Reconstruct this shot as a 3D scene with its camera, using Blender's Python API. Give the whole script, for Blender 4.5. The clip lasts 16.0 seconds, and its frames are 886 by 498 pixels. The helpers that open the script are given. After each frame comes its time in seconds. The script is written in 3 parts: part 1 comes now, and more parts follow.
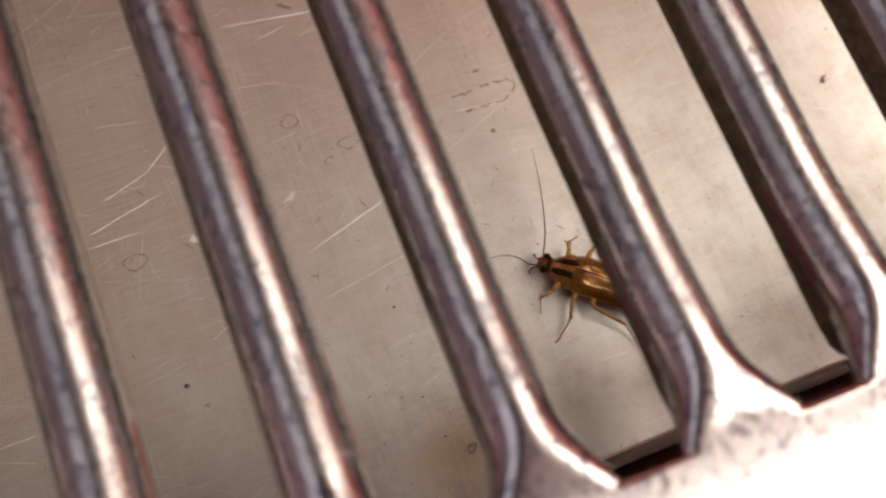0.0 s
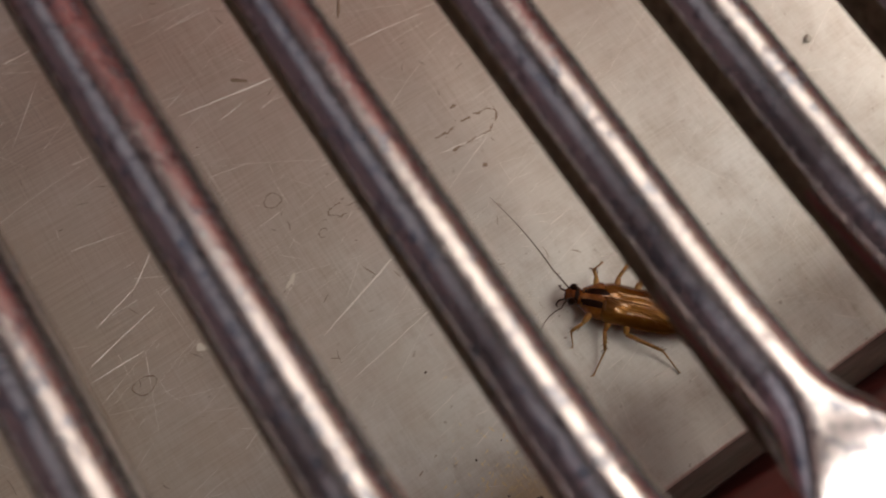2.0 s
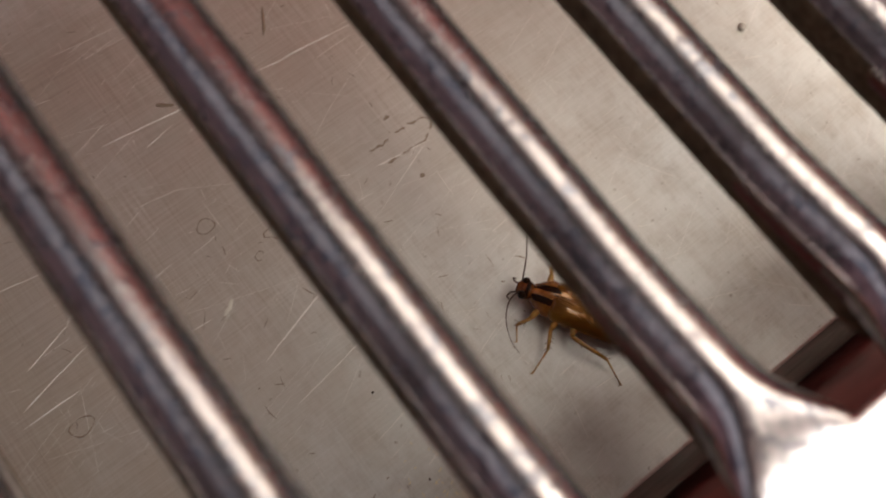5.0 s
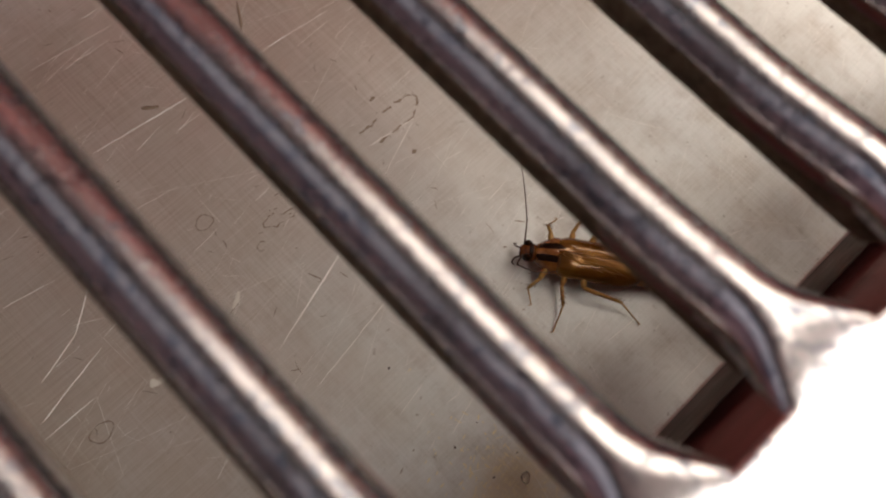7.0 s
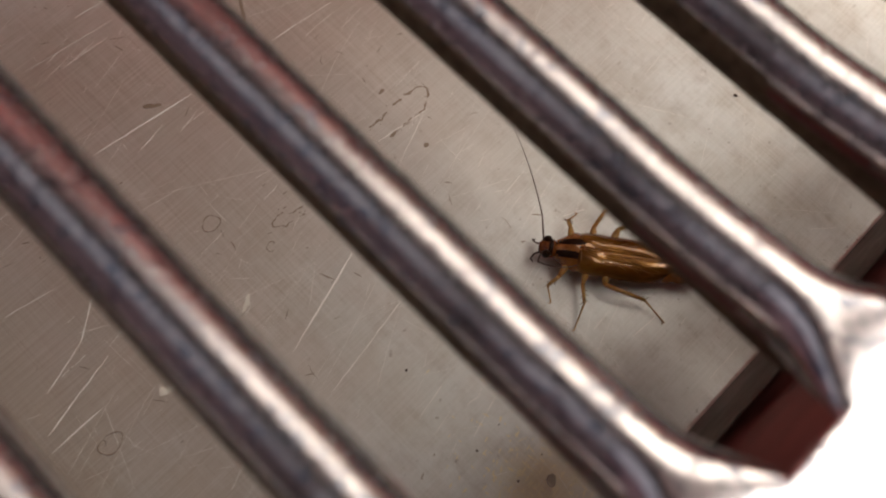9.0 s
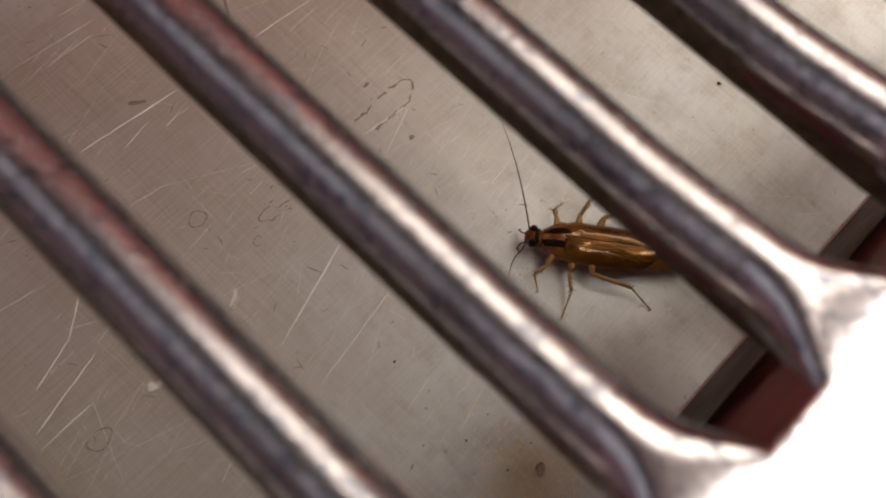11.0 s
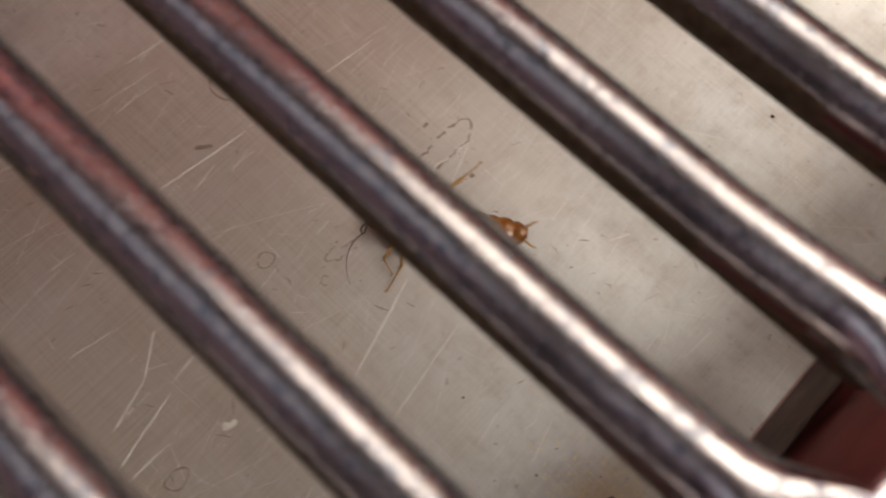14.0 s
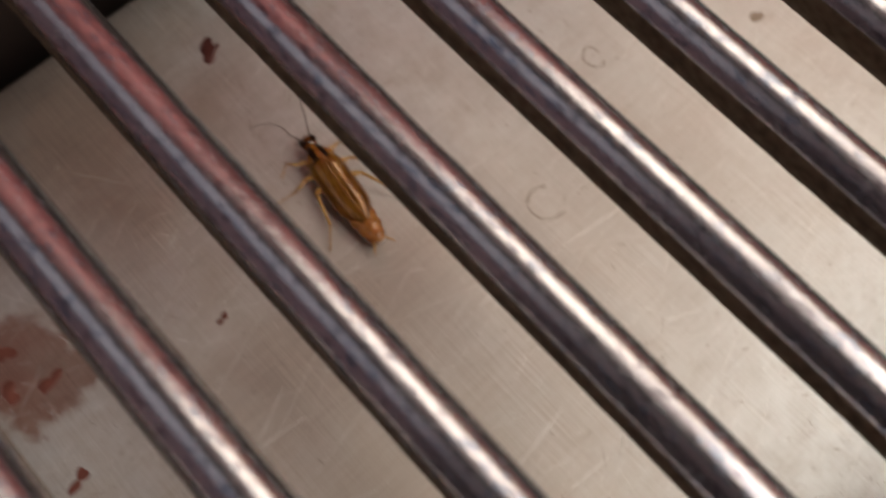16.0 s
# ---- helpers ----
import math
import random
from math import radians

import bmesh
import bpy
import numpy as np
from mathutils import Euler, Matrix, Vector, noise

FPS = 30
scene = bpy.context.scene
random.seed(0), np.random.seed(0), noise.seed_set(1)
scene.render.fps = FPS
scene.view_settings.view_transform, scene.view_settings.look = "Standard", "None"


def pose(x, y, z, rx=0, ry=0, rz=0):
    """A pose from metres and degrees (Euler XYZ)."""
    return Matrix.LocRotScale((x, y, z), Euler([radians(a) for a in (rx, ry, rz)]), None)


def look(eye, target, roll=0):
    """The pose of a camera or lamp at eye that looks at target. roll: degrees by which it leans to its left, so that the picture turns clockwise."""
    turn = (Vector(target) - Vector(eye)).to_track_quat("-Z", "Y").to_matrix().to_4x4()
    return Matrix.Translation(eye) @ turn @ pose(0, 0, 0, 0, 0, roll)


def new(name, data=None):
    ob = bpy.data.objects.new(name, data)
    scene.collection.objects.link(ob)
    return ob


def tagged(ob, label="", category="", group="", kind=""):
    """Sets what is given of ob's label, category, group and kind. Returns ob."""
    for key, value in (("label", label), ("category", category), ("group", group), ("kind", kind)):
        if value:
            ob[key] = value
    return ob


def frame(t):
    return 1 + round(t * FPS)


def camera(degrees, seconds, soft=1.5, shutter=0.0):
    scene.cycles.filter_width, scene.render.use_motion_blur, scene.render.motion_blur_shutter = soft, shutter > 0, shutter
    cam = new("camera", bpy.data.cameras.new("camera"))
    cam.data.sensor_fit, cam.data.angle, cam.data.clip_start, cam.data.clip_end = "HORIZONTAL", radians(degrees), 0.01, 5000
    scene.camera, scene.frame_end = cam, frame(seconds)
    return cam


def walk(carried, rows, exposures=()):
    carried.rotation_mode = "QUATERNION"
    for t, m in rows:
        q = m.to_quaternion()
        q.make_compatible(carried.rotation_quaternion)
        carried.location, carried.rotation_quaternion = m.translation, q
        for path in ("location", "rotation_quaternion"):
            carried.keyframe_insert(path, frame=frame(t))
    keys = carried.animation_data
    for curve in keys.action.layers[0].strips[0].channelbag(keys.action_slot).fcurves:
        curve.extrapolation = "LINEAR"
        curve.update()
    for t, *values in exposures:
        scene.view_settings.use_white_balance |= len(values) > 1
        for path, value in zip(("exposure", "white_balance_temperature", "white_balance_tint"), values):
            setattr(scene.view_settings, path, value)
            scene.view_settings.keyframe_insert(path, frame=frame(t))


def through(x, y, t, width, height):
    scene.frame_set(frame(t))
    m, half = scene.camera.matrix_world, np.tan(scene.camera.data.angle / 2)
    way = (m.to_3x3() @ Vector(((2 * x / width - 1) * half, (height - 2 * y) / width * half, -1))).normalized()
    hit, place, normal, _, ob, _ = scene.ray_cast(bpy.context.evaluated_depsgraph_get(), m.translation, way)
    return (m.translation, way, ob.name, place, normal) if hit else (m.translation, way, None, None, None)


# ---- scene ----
MM = 0.001

# ---- camera and its way: seconds, millimetres, degrees ----
cam = camera(53.6, 16.0, soft=2.0, shutter=0.5)
cam.data.dof.use_dof, cam.data.dof.focus_distance, cam.data.dof.aperture_fstop = True, 0.080, 26.0
CAMERA_ROWS = [
    (0.0, -20.79, 4.52, 84.21, 15.11, -3.82, -21.25),
    (0.5, -22.13, 5.52, 84.49, 15.64, -2.82, -22.93),
    (1.0, -23.32, 9.52, 82.80, 15.72, -3.32, -26.69),
    (1.5, -19.45, 11.81, 81.63, 15.85, -2.62, -32.42),
    (2.0, -21.35, 12.38, 80.94, 15.32, -2.60, -33.49),
    (2.5, -21.72, 12.19, 80.67, 15.83, -3.27, -33.83),
    (3.0, -20.53, 12.50, 80.26, 15.93, -3.01, -33.83),
    (3.5, -19.44, 12.29, 79.80, 16.03, -2.51, -33.95),
    (4.0, -16.41, 11.10, 78.30, 15.76, -3.30, -35.53),
    (4.5, -16.76, 10.99, 79.27, 15.90, -2.90, -36.34),
    (7.0, -21.88, 9.81, 78.71, 17.01, -2.68, -43.63),
    (7.5, -21.36, 9.83, 78.37, 17.13, -2.65, -43.92),
    (8.0, -22.67, 10.99, 77.23, 16.68, -2.26, -44.39),
    (8.5, -22.81, 11.91, 76.94, 16.66, -2.14, -44.56),
    (9.0, -22.04, 11.34, 75.98, 16.72, -2.20, -44.85),
    (11.5, -22.12, 9.98, 75.91, 17.05, -2.13, -46.13),
    (12.0, -21.94, 10.34, 76.22, 17.43, -2.29, -46.52),
    (12.5, -21.05, 10.45, 77.05, 17.50, -2.28, -46.73),
    (13.0, -21.13, 10.36, 76.70, 17.95, -2.52, -46.92),
    (13.5, -22.14, 10.85, 76.61, 17.86, -2.21, -46.99),
    (14.0, -24.60, 13.98, 77.55, 18.31, -0.96, -46.49),
    (14.5, -32.01, 17.91, 78.98, 19.03, -1.04, -46.44),
    (15.0, -36.05, 19.94, 80.11, 19.98, -1.01, -45.20),
    (15.5, -41.91, 23.65, 82.86, 21.22, -0.91, -43.35),
    (16.0, -42.23, 39.47, 89.33, 19.61, -1.31, -42.71),
]
EXPOSURES = [(0.0, 3.22, 7050, 12), (0.5, 3.10, 7050, 12), (1.0, 2.88, 7000, 12), (1.5, 2.65, 6950, 12), (2.0, 2.54, 6850, 11), (3.5, 2.55, 6800, 10),
             (8.5, 2.61, 6720, 9.5), (13.5, 2.67, 6720, 9.5), (15.0, 2.73, 6680, 9.5), (16.0, 2.75, 6640, 9.5)]
walk(cam, [(t, pose(x * MM, y * MM, z * MM, rx, ry, rz)) for t, x, y, z, rx, ry, rz in CAMERA_ROWS], EXPOSURES)

# ---- world, lamp and exposure ----
PITCH, BAR_R, BAR_Z, BAR_SHIFT = 12.0, 2.56, 29.4, 0.1
RIM_Z = 33.5
BAR_COLUMNS = range(-8, 6)

world = bpy.data.worlds.new("room_air")
scene.world = world
world.use_nodes = True
world.node_tree.nodes["Background"].inputs[0].default_value = (0.9, 0.8, 0.7, 1)
world.node_tree.nodes["Background"].inputs[1].default_value = 0.02


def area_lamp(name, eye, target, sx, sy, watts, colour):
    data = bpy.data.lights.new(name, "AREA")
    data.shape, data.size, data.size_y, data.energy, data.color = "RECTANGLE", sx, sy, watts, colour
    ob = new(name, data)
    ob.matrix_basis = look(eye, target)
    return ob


area_lamp("long_ceiling_lamp", (0.76, 0.24, 1.25), (0.76, 0.24, 0), 0.68, 0.46, 0.60, (1.0, 0.90, 0.79))
area_lamp("east_ceiling_lamp", (1.30, 0.20, 1.25), (1.30, 0.20, 0), 0.38, 0.70, 0.48, (1.0, 0.91, 0.81))
area_lamp("square_ceiling_lamp", (0.80, -0.76, 1.25), (0.80, -0.76, 0), 1.3, 1.06, 4.8, (1.0, 0.93, 0.85))
# unseen bluish fill, added to lift the plate and the bars' grey reflection
area_lamp("blue_fill_panel", (-0.87, 0.85, 1.48), (-0.87, 0.85, 0), 1.00, 1.20, 0.26, (0.84, 0.87, 1.0))


# ---- materials ----
class Mat:
    """A node material with short ways to add noise, ramps and relief."""

    def __init__(self, name, colour, rough, metal=0.0, spec=0.5):
        self.m = bpy.data.materials.new(name)
        self.m.use_nodes = True
        self.t = self.m.node_tree
        self.b = self.t.nodes["Principled BSDF"]
        self.b.inputs["Base Color"].default_value = (*colour, 1)
        self.b.inputs["Roughness"].default_value = rough
        self.b.inputs["Metallic"].default_value = metal
        self.b.inputs["Specular IOR Level"].default_value = spec
        self.co = self.t.nodes.new("ShaderNodeTexCoord").outputs["Object"]

    def mapped(self, scale, turn=0.0):
        n = self.t.nodes.new("ShaderNodeMapping")
        n.inputs["Scale"].default_value = scale
        n.inputs["Rotation"].default_value = (0, 0, radians(turn))
        self.t.links.new(self.co, n.inputs["Vector"])
        return n.outputs[0]

    def noise(self, scale, detail=4, rough=0.55, at=None, distort=0.0):
        n = self.t.nodes.new("ShaderNodeTexNoise")
        n.inputs["Scale"].default_value, n.inputs["Detail"].default_value = scale, detail
        n.inputs["Roughness"].default_value, n.inputs["Distortion"].default_value = rough, distort
        self.t.links.new(at or self.co, n.inputs["Vector"])
        return n.outputs["Fac"]

    def ramp(self, fac, *stops):
        n = self.t.nodes.new("ShaderNodeValToRGB")
        e = n.color_ramp.elements
        while len(e) < len(stops):
            e.new(0.5)
        for k, (p, c) in enumerate(stops):
            e[k].position = p
            e[k].color = (*c, 1) if isinstance(c, tuple) else (c, c, c, 1)
        self.t.links.new(fac, n.inputs[0])
        return n.outputs[0]

    def mix(self, fac, a, b, kind="MIX"):
        n = self.t.nodes.new("ShaderNodeMix")
        n.data_type, n.blend_type = "RGBA", kind
        for socket, v in ((n.inputs[0], fac), (n.inputs[6], a), (n.inputs[7], b)):
            if isinstance(v, (int, float)):
                socket.default_value = v
            elif isinstance(v, tuple):
                socket.default_value = (*v, 1)
            else:
                self.t.links.new(v, socket)
        return n.outputs[2]

    def spot(self, x, y, rx, ry, scale=260, ragged=1.3, lo=0.35, hi=0.62):
        """Strength of a ragged stain or darker area round x, y (millimetres)."""
        n = self.t.nodes.new("ShaderNodeMapping")
        n.inputs["Scale"].default_value = (1 / (rx * MM), 1 / (ry * MM), 0)
        n.inputs["Location"].default_value = (-x / rx, -y / ry, 0)
        self.t.links.new(self.co, n.inputs["Vector"])
        far = self.t.nodes.new("ShaderNodeVectorMath")
        far.operation = "LENGTH"
        self.t.links.new(n.outputs[0], far.inputs[0])
        add = self.t.nodes.new("ShaderNodeMath")
        add.operation, add.inputs[1].default_value = "MULTIPLY_ADD", ragged
        self.t.links.new(self.noise(scale, 5, 0.62, distort=0.4), add.inputs[0])
        self.t.links.new(far.outputs["Value"], add.inputs[2])
        half = self.t.nodes.new("ShaderNodeMath")
        half.operation, half.inputs[1].default_value = "MULTIPLY", 0.3
        self.t.links.new(add.outputs[0], half.inputs[0])
        return self.ramp(half.outputs[0], (lo, 1.0), (hi, 0.0))

    def to(self, socket, out):
        self.t.links.new(out, self.b.inputs[socket])
        return self

    def bump(self, height, strength, mm):
        n = self.t.nodes.new("ShaderNodeBump")
        n.inputs["Strength"].default_value, n.inputs["Distance"].default_value = strength, mm * MM
        self.t.links.new(height, n.inputs["Height"])
        last = self.b.inputs["Normal"]
        if last.is_linked:
            self.t.links.new(last.links[0].from_socket, n.inputs["Normal"])
        self.t.links.new(n.outputs[0], last)
        return self


# place and reach of each stain and darker area on the steel, its grain, its edge, its colour
STAINS_AND_SHADE = (
    (-60.0, 81.0, 6.0, 7.0, 330, 0.42, 0.50, (0.27, 0.085, 0.058)), (-57.0, 77.0, 3.4, 3.4, 420, 0.42, 0.5, (0.20, 0.058, 0.04)),
    # (-58, 110) and (-42, 96) darken the far end of the steel
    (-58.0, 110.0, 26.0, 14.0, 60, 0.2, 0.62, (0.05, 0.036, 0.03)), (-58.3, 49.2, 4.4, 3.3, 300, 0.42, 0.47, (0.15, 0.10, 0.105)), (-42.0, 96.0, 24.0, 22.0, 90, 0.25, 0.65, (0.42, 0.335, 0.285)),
    (-13.0, 4.5, 4.6, 3.6, 420, 0.3, 0.6, (0.80, 0.72, 0.55)), (-45.0, 40.0, 26.0, 30.0, 120, 0.3, 0.65, (0.62, 0.545, 0.46)),
    # (0, 52) dims the rear of the plate: a falloff of light painted in
    (-30.0, 62.0, 18.0, 8.0, 130, 0.3, 0.6, (0.48, 0.4, 0.34)), (0.0, 52.0, 46.0, 24.0, 70, 0.2, 0.62, (0.60, 0.54, 0.485)),
)


def steel_plate():
    k = Mat("brushed_steel", (0.6, 0.57, 0.53), 0.4, 0.7)
    hair = k.noise(1.0, 4, 0.65, k.mapped((130, 5200, 1), 8))
    hair2 = k.noise(1.0, 4, 0.65, k.mapped((4600, 120, 1), -4))
    cloud = k.noise(38, 5, 0.55, distort=0.1)
    film = k.noise(170, 7, 0.66, distort=0.25)
    blot = k.noise(520, 5, 0.7, distort=0.3)
    spots = k.noise(900, 4, 0.7)
    base = k.ramp(cloud, (0.3, (0.72, 0.715, 0.685)), (0.55, (0.785, 0.80, 0.785)), (0.75, (0.82, 0.84, 0.84)))
    base = k.mix(k.ramp(film, (0.46, 0.0), (0.72, 0.48)), base, (0.475, 0.415, 0.345))
    base = k.mix(k.ramp(blot, (0.52, 0.0), (0.74, 0.26)), base, (0.37, 0.325, 0.275))
    smear = k.noise(1.0, 6, 0.65, k.mapped((420, 90, 1), 35), 0.6)
    base = k.mix(k.ramp(smear, (0.52, 0.0), (0.72, 0.2)), base, (0.46, 0.40, 0.355))
    bloom = k.noise(1.0, 4, 0.6, k.mapped((120, 60, 1), -20), 0.3)
    base = k.mix(k.ramp(bloom, (0.56, 0.0), (0.74, 0.25)), base, (0.70, 0.61, 0.47))
    base = k.mix(k.ramp(spots, (0.64, 0.0), (0.72, 0.6)), base, (0.2, 0.14, 0.1))
    for x, y, rx, ry, scale, lo, hi, colour in STAINS_AND_SHADE:
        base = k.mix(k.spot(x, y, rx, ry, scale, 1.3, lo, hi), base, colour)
    base = k.mix(0.17, base, k.ramp(hair, (0.32, 0.12), (0.68, 0.92)), "OVERLAY")
    base = k.mix(k.ramp(bloom, (0.42, 0.05), (0.66, 0.24)), base, k.ramp(hair2, (0.32, 0.12), (0.68, 0.92)), "OVERLAY")
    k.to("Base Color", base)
    k.to("Roughness", k.ramp(k.mix(0.5, blot, film), (0.3, 0.38), (0.7, 0.52)))
    k.bump(hair, 0.34, 0.02).bump(hair2, 0.28, 0.02).bump(film, 0.09, 0.1).bump(cloud, 0.12, 0.3)
    return k.m


# steel of the front lip, darkened for the dim underside it reflects
def shaded_lip_steel():
    k = Mat("shaded_lip_steel", (0.3, 0.26, 0.23), 0.6, 0.8)
    n = k.noise(1.0, 5, 0.65, k.mapped((160, 500, 240)), 0.3)
    k.to("Base Color", k.ramp(n, (0.3, (0.13, 0.115, 0.10)), (0.7, (0.27, 0.24, 0.215))))
    k.bump(k.noise(900, 4), 0.15, 0.04)
    return k.m


def cast_metal(name, rough, spread=0.12, relief=1.0, shade=1.0, metal=1.0):
    k = Mat(name, (0.62, 0.60, 0.60), 0.2, metal)
    mottle = k.noise(1.0, 5, 0.65, k.mapped((1700, 950, 1700)), 0.3)
    patch = k.noise(1.0, 3, 0.55, k.mapped((320, 120, 320)))
    broad = k.noise(1.0, 4, 0.6, k.mapped((200, 50, 200)))
    grain = k.noise(2600, 3, 0.6)
    dents = k.noise(1.0, 2, 0.5, k.mapped((430, 230, 430)))
    pits = k.noise(1.0, 2, 0.5, k.mapped((1500, 1100, 1500)))
    # base colour darkens from the frame end to the bars, toning down their highlights
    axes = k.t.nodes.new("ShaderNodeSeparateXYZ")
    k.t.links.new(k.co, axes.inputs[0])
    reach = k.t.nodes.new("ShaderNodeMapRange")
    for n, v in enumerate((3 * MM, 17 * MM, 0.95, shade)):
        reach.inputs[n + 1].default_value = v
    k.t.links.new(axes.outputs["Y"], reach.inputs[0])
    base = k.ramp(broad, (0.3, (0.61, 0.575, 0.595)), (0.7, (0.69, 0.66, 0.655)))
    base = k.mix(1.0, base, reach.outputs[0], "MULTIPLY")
    worn = k.mix(1.0, k.ramp(mottle, (0.49, 0.0), (0.60, 0.95)), k.ramp(patch, (0.40, 0.12), (0.56, 1.0)), "MULTIPLY")
    base = k.mix(worn, base, (0.19, 0.21, 0.26))
    base = k.mix(k.ramp(pits, (0.585, 0.0), (0.67, 0.7)), base, (0.12, 0.11, 0.13))
    k.to("Base Color", base)
    k.to("Roughness", k.ramp(mottle, (0.35, rough), (0.65, rough + spread)))
    k.bump(grain, 0.16 * relief, 0.03).bump(dents, 0.12 * relief, 0.10).bump(mottle, 0.3 * relief, 0.05).bump(pits, 0.25 * relief, 0.05)
    return k.m


# dark brown for the bars' low flanks: their shade put into the colour
def flank_shade():
    k = Mat("shaded_casting_flank", (0.2, 0.16, 0.12), 0.7, 0.0, 0.1)
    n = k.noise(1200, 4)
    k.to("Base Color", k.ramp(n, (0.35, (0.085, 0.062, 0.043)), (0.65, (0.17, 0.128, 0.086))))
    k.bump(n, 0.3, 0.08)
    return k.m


def red_paint():
    k = Mat("red_enamel", (0.3, 0.04, 0.035), 0.38)
    n = k.noise(220, 5)
    k.to("Base Color", k.ramp(n, (0.3, (0.105, 0.026, 0.024)), (0.7, (0.18, 0.045, 0.040))))
    k.to("Roughness", k.ramp(k.noise(900, 3), (0.3, 0.3), (0.7, 0.5)))
    k.bump(k.noise(1500, 3), 0.1, 0.03)
    return k.m


def wall_paint(name, colour):
    k = Mat(name, colour, 0.7)
    n = k.noise(3, 5)
    k.to("Base Color", k.mix(0.3, colour, k.ramp(n, (0.3, 0.3), (0.7, 0.7)), "OVERLAY"))
    return k.m


def chitin(name, dark, light, scale, rough=0.28, through=0.0, stretch=(1, 1, 1), sheen=0.0, coat=0.7, gloss=1.5, spec=0.5):
    k = Mat(name, light, rough, sheen, spec)
    n = k.noise(1.0, 5, 0.6, k.mapped(tuple(scale * s for s in stretch)))
    k.to("Base Color", k.ramp(n, (0.3, dark), (0.7, light)))
    k.bump(n, 0.12, 0.03)
    k.b.inputs["Coat Weight"].default_value = coat
    k.b.inputs["Coat Roughness"].default_value = 0.1
    k.b.inputs["Coat IOR"].default_value = gloss
    if through:
        k.b.inputs["Subsurface Weight"].default_value = through
        k.b.inputs["Subsurface Radius"].default_value = (0.0006, 0.0003, 0.0001)
    return k.m


def wing_skin():
    """Thin golden wing cover: oblique ribs, wrinkles and a silky gloss."""
    k = Mat("golden_brown_wing", (0.4, 0.19, 0.05), 0.2, 0.5, 0.3)
    tone = k.noise(1.0, 4, 0.55, k.mapped((190, 330, 300), 6), 0.5)
    wrinkle = k.noise(1.0, 2, 0.5, k.mapped((420, 1000, 420), 22), 0.5)
    wave = k.t.nodes.new("ShaderNodeTexWave")
    wave.inputs["Scale"].default_value, wave.inputs["Distortion"].default_value, wave.inputs["Detail"].default_value = 1150, 1.2, 2
    k.t.links.new(k.mapped((0.45, 1, 0.3), 0), wave.inputs["Vector"])
    wave.bands_direction = "DIAGONAL"
    base = k.ramp(tone, (0.3, (0.12, 0.038, 0.004)), (0.5, (0.26, 0.105, 0.011)), (0.72, (0.49, 0.25, 0.042)))
    base = k.mix(k.ramp(wave.outputs["Fac"], (0.6, 0.0), (0.95, 0.12)), base, (0.2, 0.07, 0.012))
    k.to("Base Color", base)
    k.to("Roughness", k.ramp(wrinkle, (0.3, 0.15), (0.7, 0.26)))
    k.bump(wave.outputs["Fac"], 0.06, 0.03).bump(wrinkle, 0.22, 0.08).bump(tone, 0.2, 0.12)
    k.b.inputs["Coat Weight"].default_value = 1.0
    k.b.inputs["Coat Roughness"].default_value = 0.08
    return k.m


STEEL, CAST, FLANK_SHADE, RED = steel_plate(), cast_metal("worn_chromed_casting", 0.19, 0.10, 1.0, 0.60, 0.95), flank_shade(), red_paint()
LIP_SHADE = shaded_lip_steel()
RIM = cast_metal("smooth_chromed_rim", 0.16, 0.05, 0.35, 0.95)
# lighter copy of the enamel red, so that it reflects brightly in the bars
CORAL = wall_paint("lightened_red_panel", (0.44, 0.085, 0.095))
WALL = wall_paint("warm_wall_paint", (0.72, 0.60, 0.51))
CEILING = wall_paint("dim_purple_paint", (0.40, 0.33, 0.42))
STREAK = wall_paint("dark_streak_paint", (0.02, 0.02, 0.03))
PLUM = wall_paint("dark_plum_paint", (0.035, 0.026, 0.042))
WEST = wall_paint("dusky_mauve_paint", (0.40, 0.29, 0.37))
# near-black enamel: the shade inside the well put into the colour
WELL_SHADE = wall_paint("shaded_well_enamel", (0.06, 0.038, 0.032))
COUNTER = wall_paint("counter_laminate", (0.30, 0.28, 0.26))
FLOOR = wall_paint("pale_floor", (0.38, 0.36, 0.33))
SCRATCH = Mat("bright_scratch", (0.95, 0.93, 0.90), 0.45, 0.15).m
RESIDUE = Mat("brown_dried_residue", (0.34, 0.27, 0.21), 0.5, 0.6).m
PALE = Mat("pale_dried_smear", (0.8, 0.77, 0.7), 0.6).m
YELLOW = Mat("yellowish_dried_residue", (0.88, 0.79, 0.56), 0.4, 0.2).m
DROP = Mat("clear_liquid", (0.9, 0.88, 0.84), 0.06)
DROP.b.inputs["Transmission Weight"].default_value, DROP.b.inputs["IOR"].default_value = 0.85, 1.4
DROP = DROP.m
MAROON = chitin("dark_maroon_dried_drop", (0.05, 0.014, 0.012), (0.12, 0.035, 0.028), 700, 0.4, 0.0, (1, 1, 1), 0.1, 0.2)
BLOOD = chitin("dark_red_dried_stain", (0.13, 0.04, 0.028), (0.25, 0.08, 0.055), 500, 0.5, 0.0, (1, 1, 1), 0.2, 0.0)
CRUMB = chitin("dark_crumb", (0.03, 0.02, 0.015), (0.09, 0.05, 0.03), 3000, 0.6)
AMBER = chitin("amber_chitin", (0.22, 0.068, 0.010), (0.48, 0.19, 0.035), 1500, 0.24, 0.15, (1, 1, 1), 0.1, 0.9, 1.6)
WING = wing_skin()
VEIN = chitin("amber_wing_vein", (0.20, 0.075, 0.012), (0.36, 0.17, 0.04), 1500, 0.3, 0.0, (1, 1, 1), 0.2, 0.4)
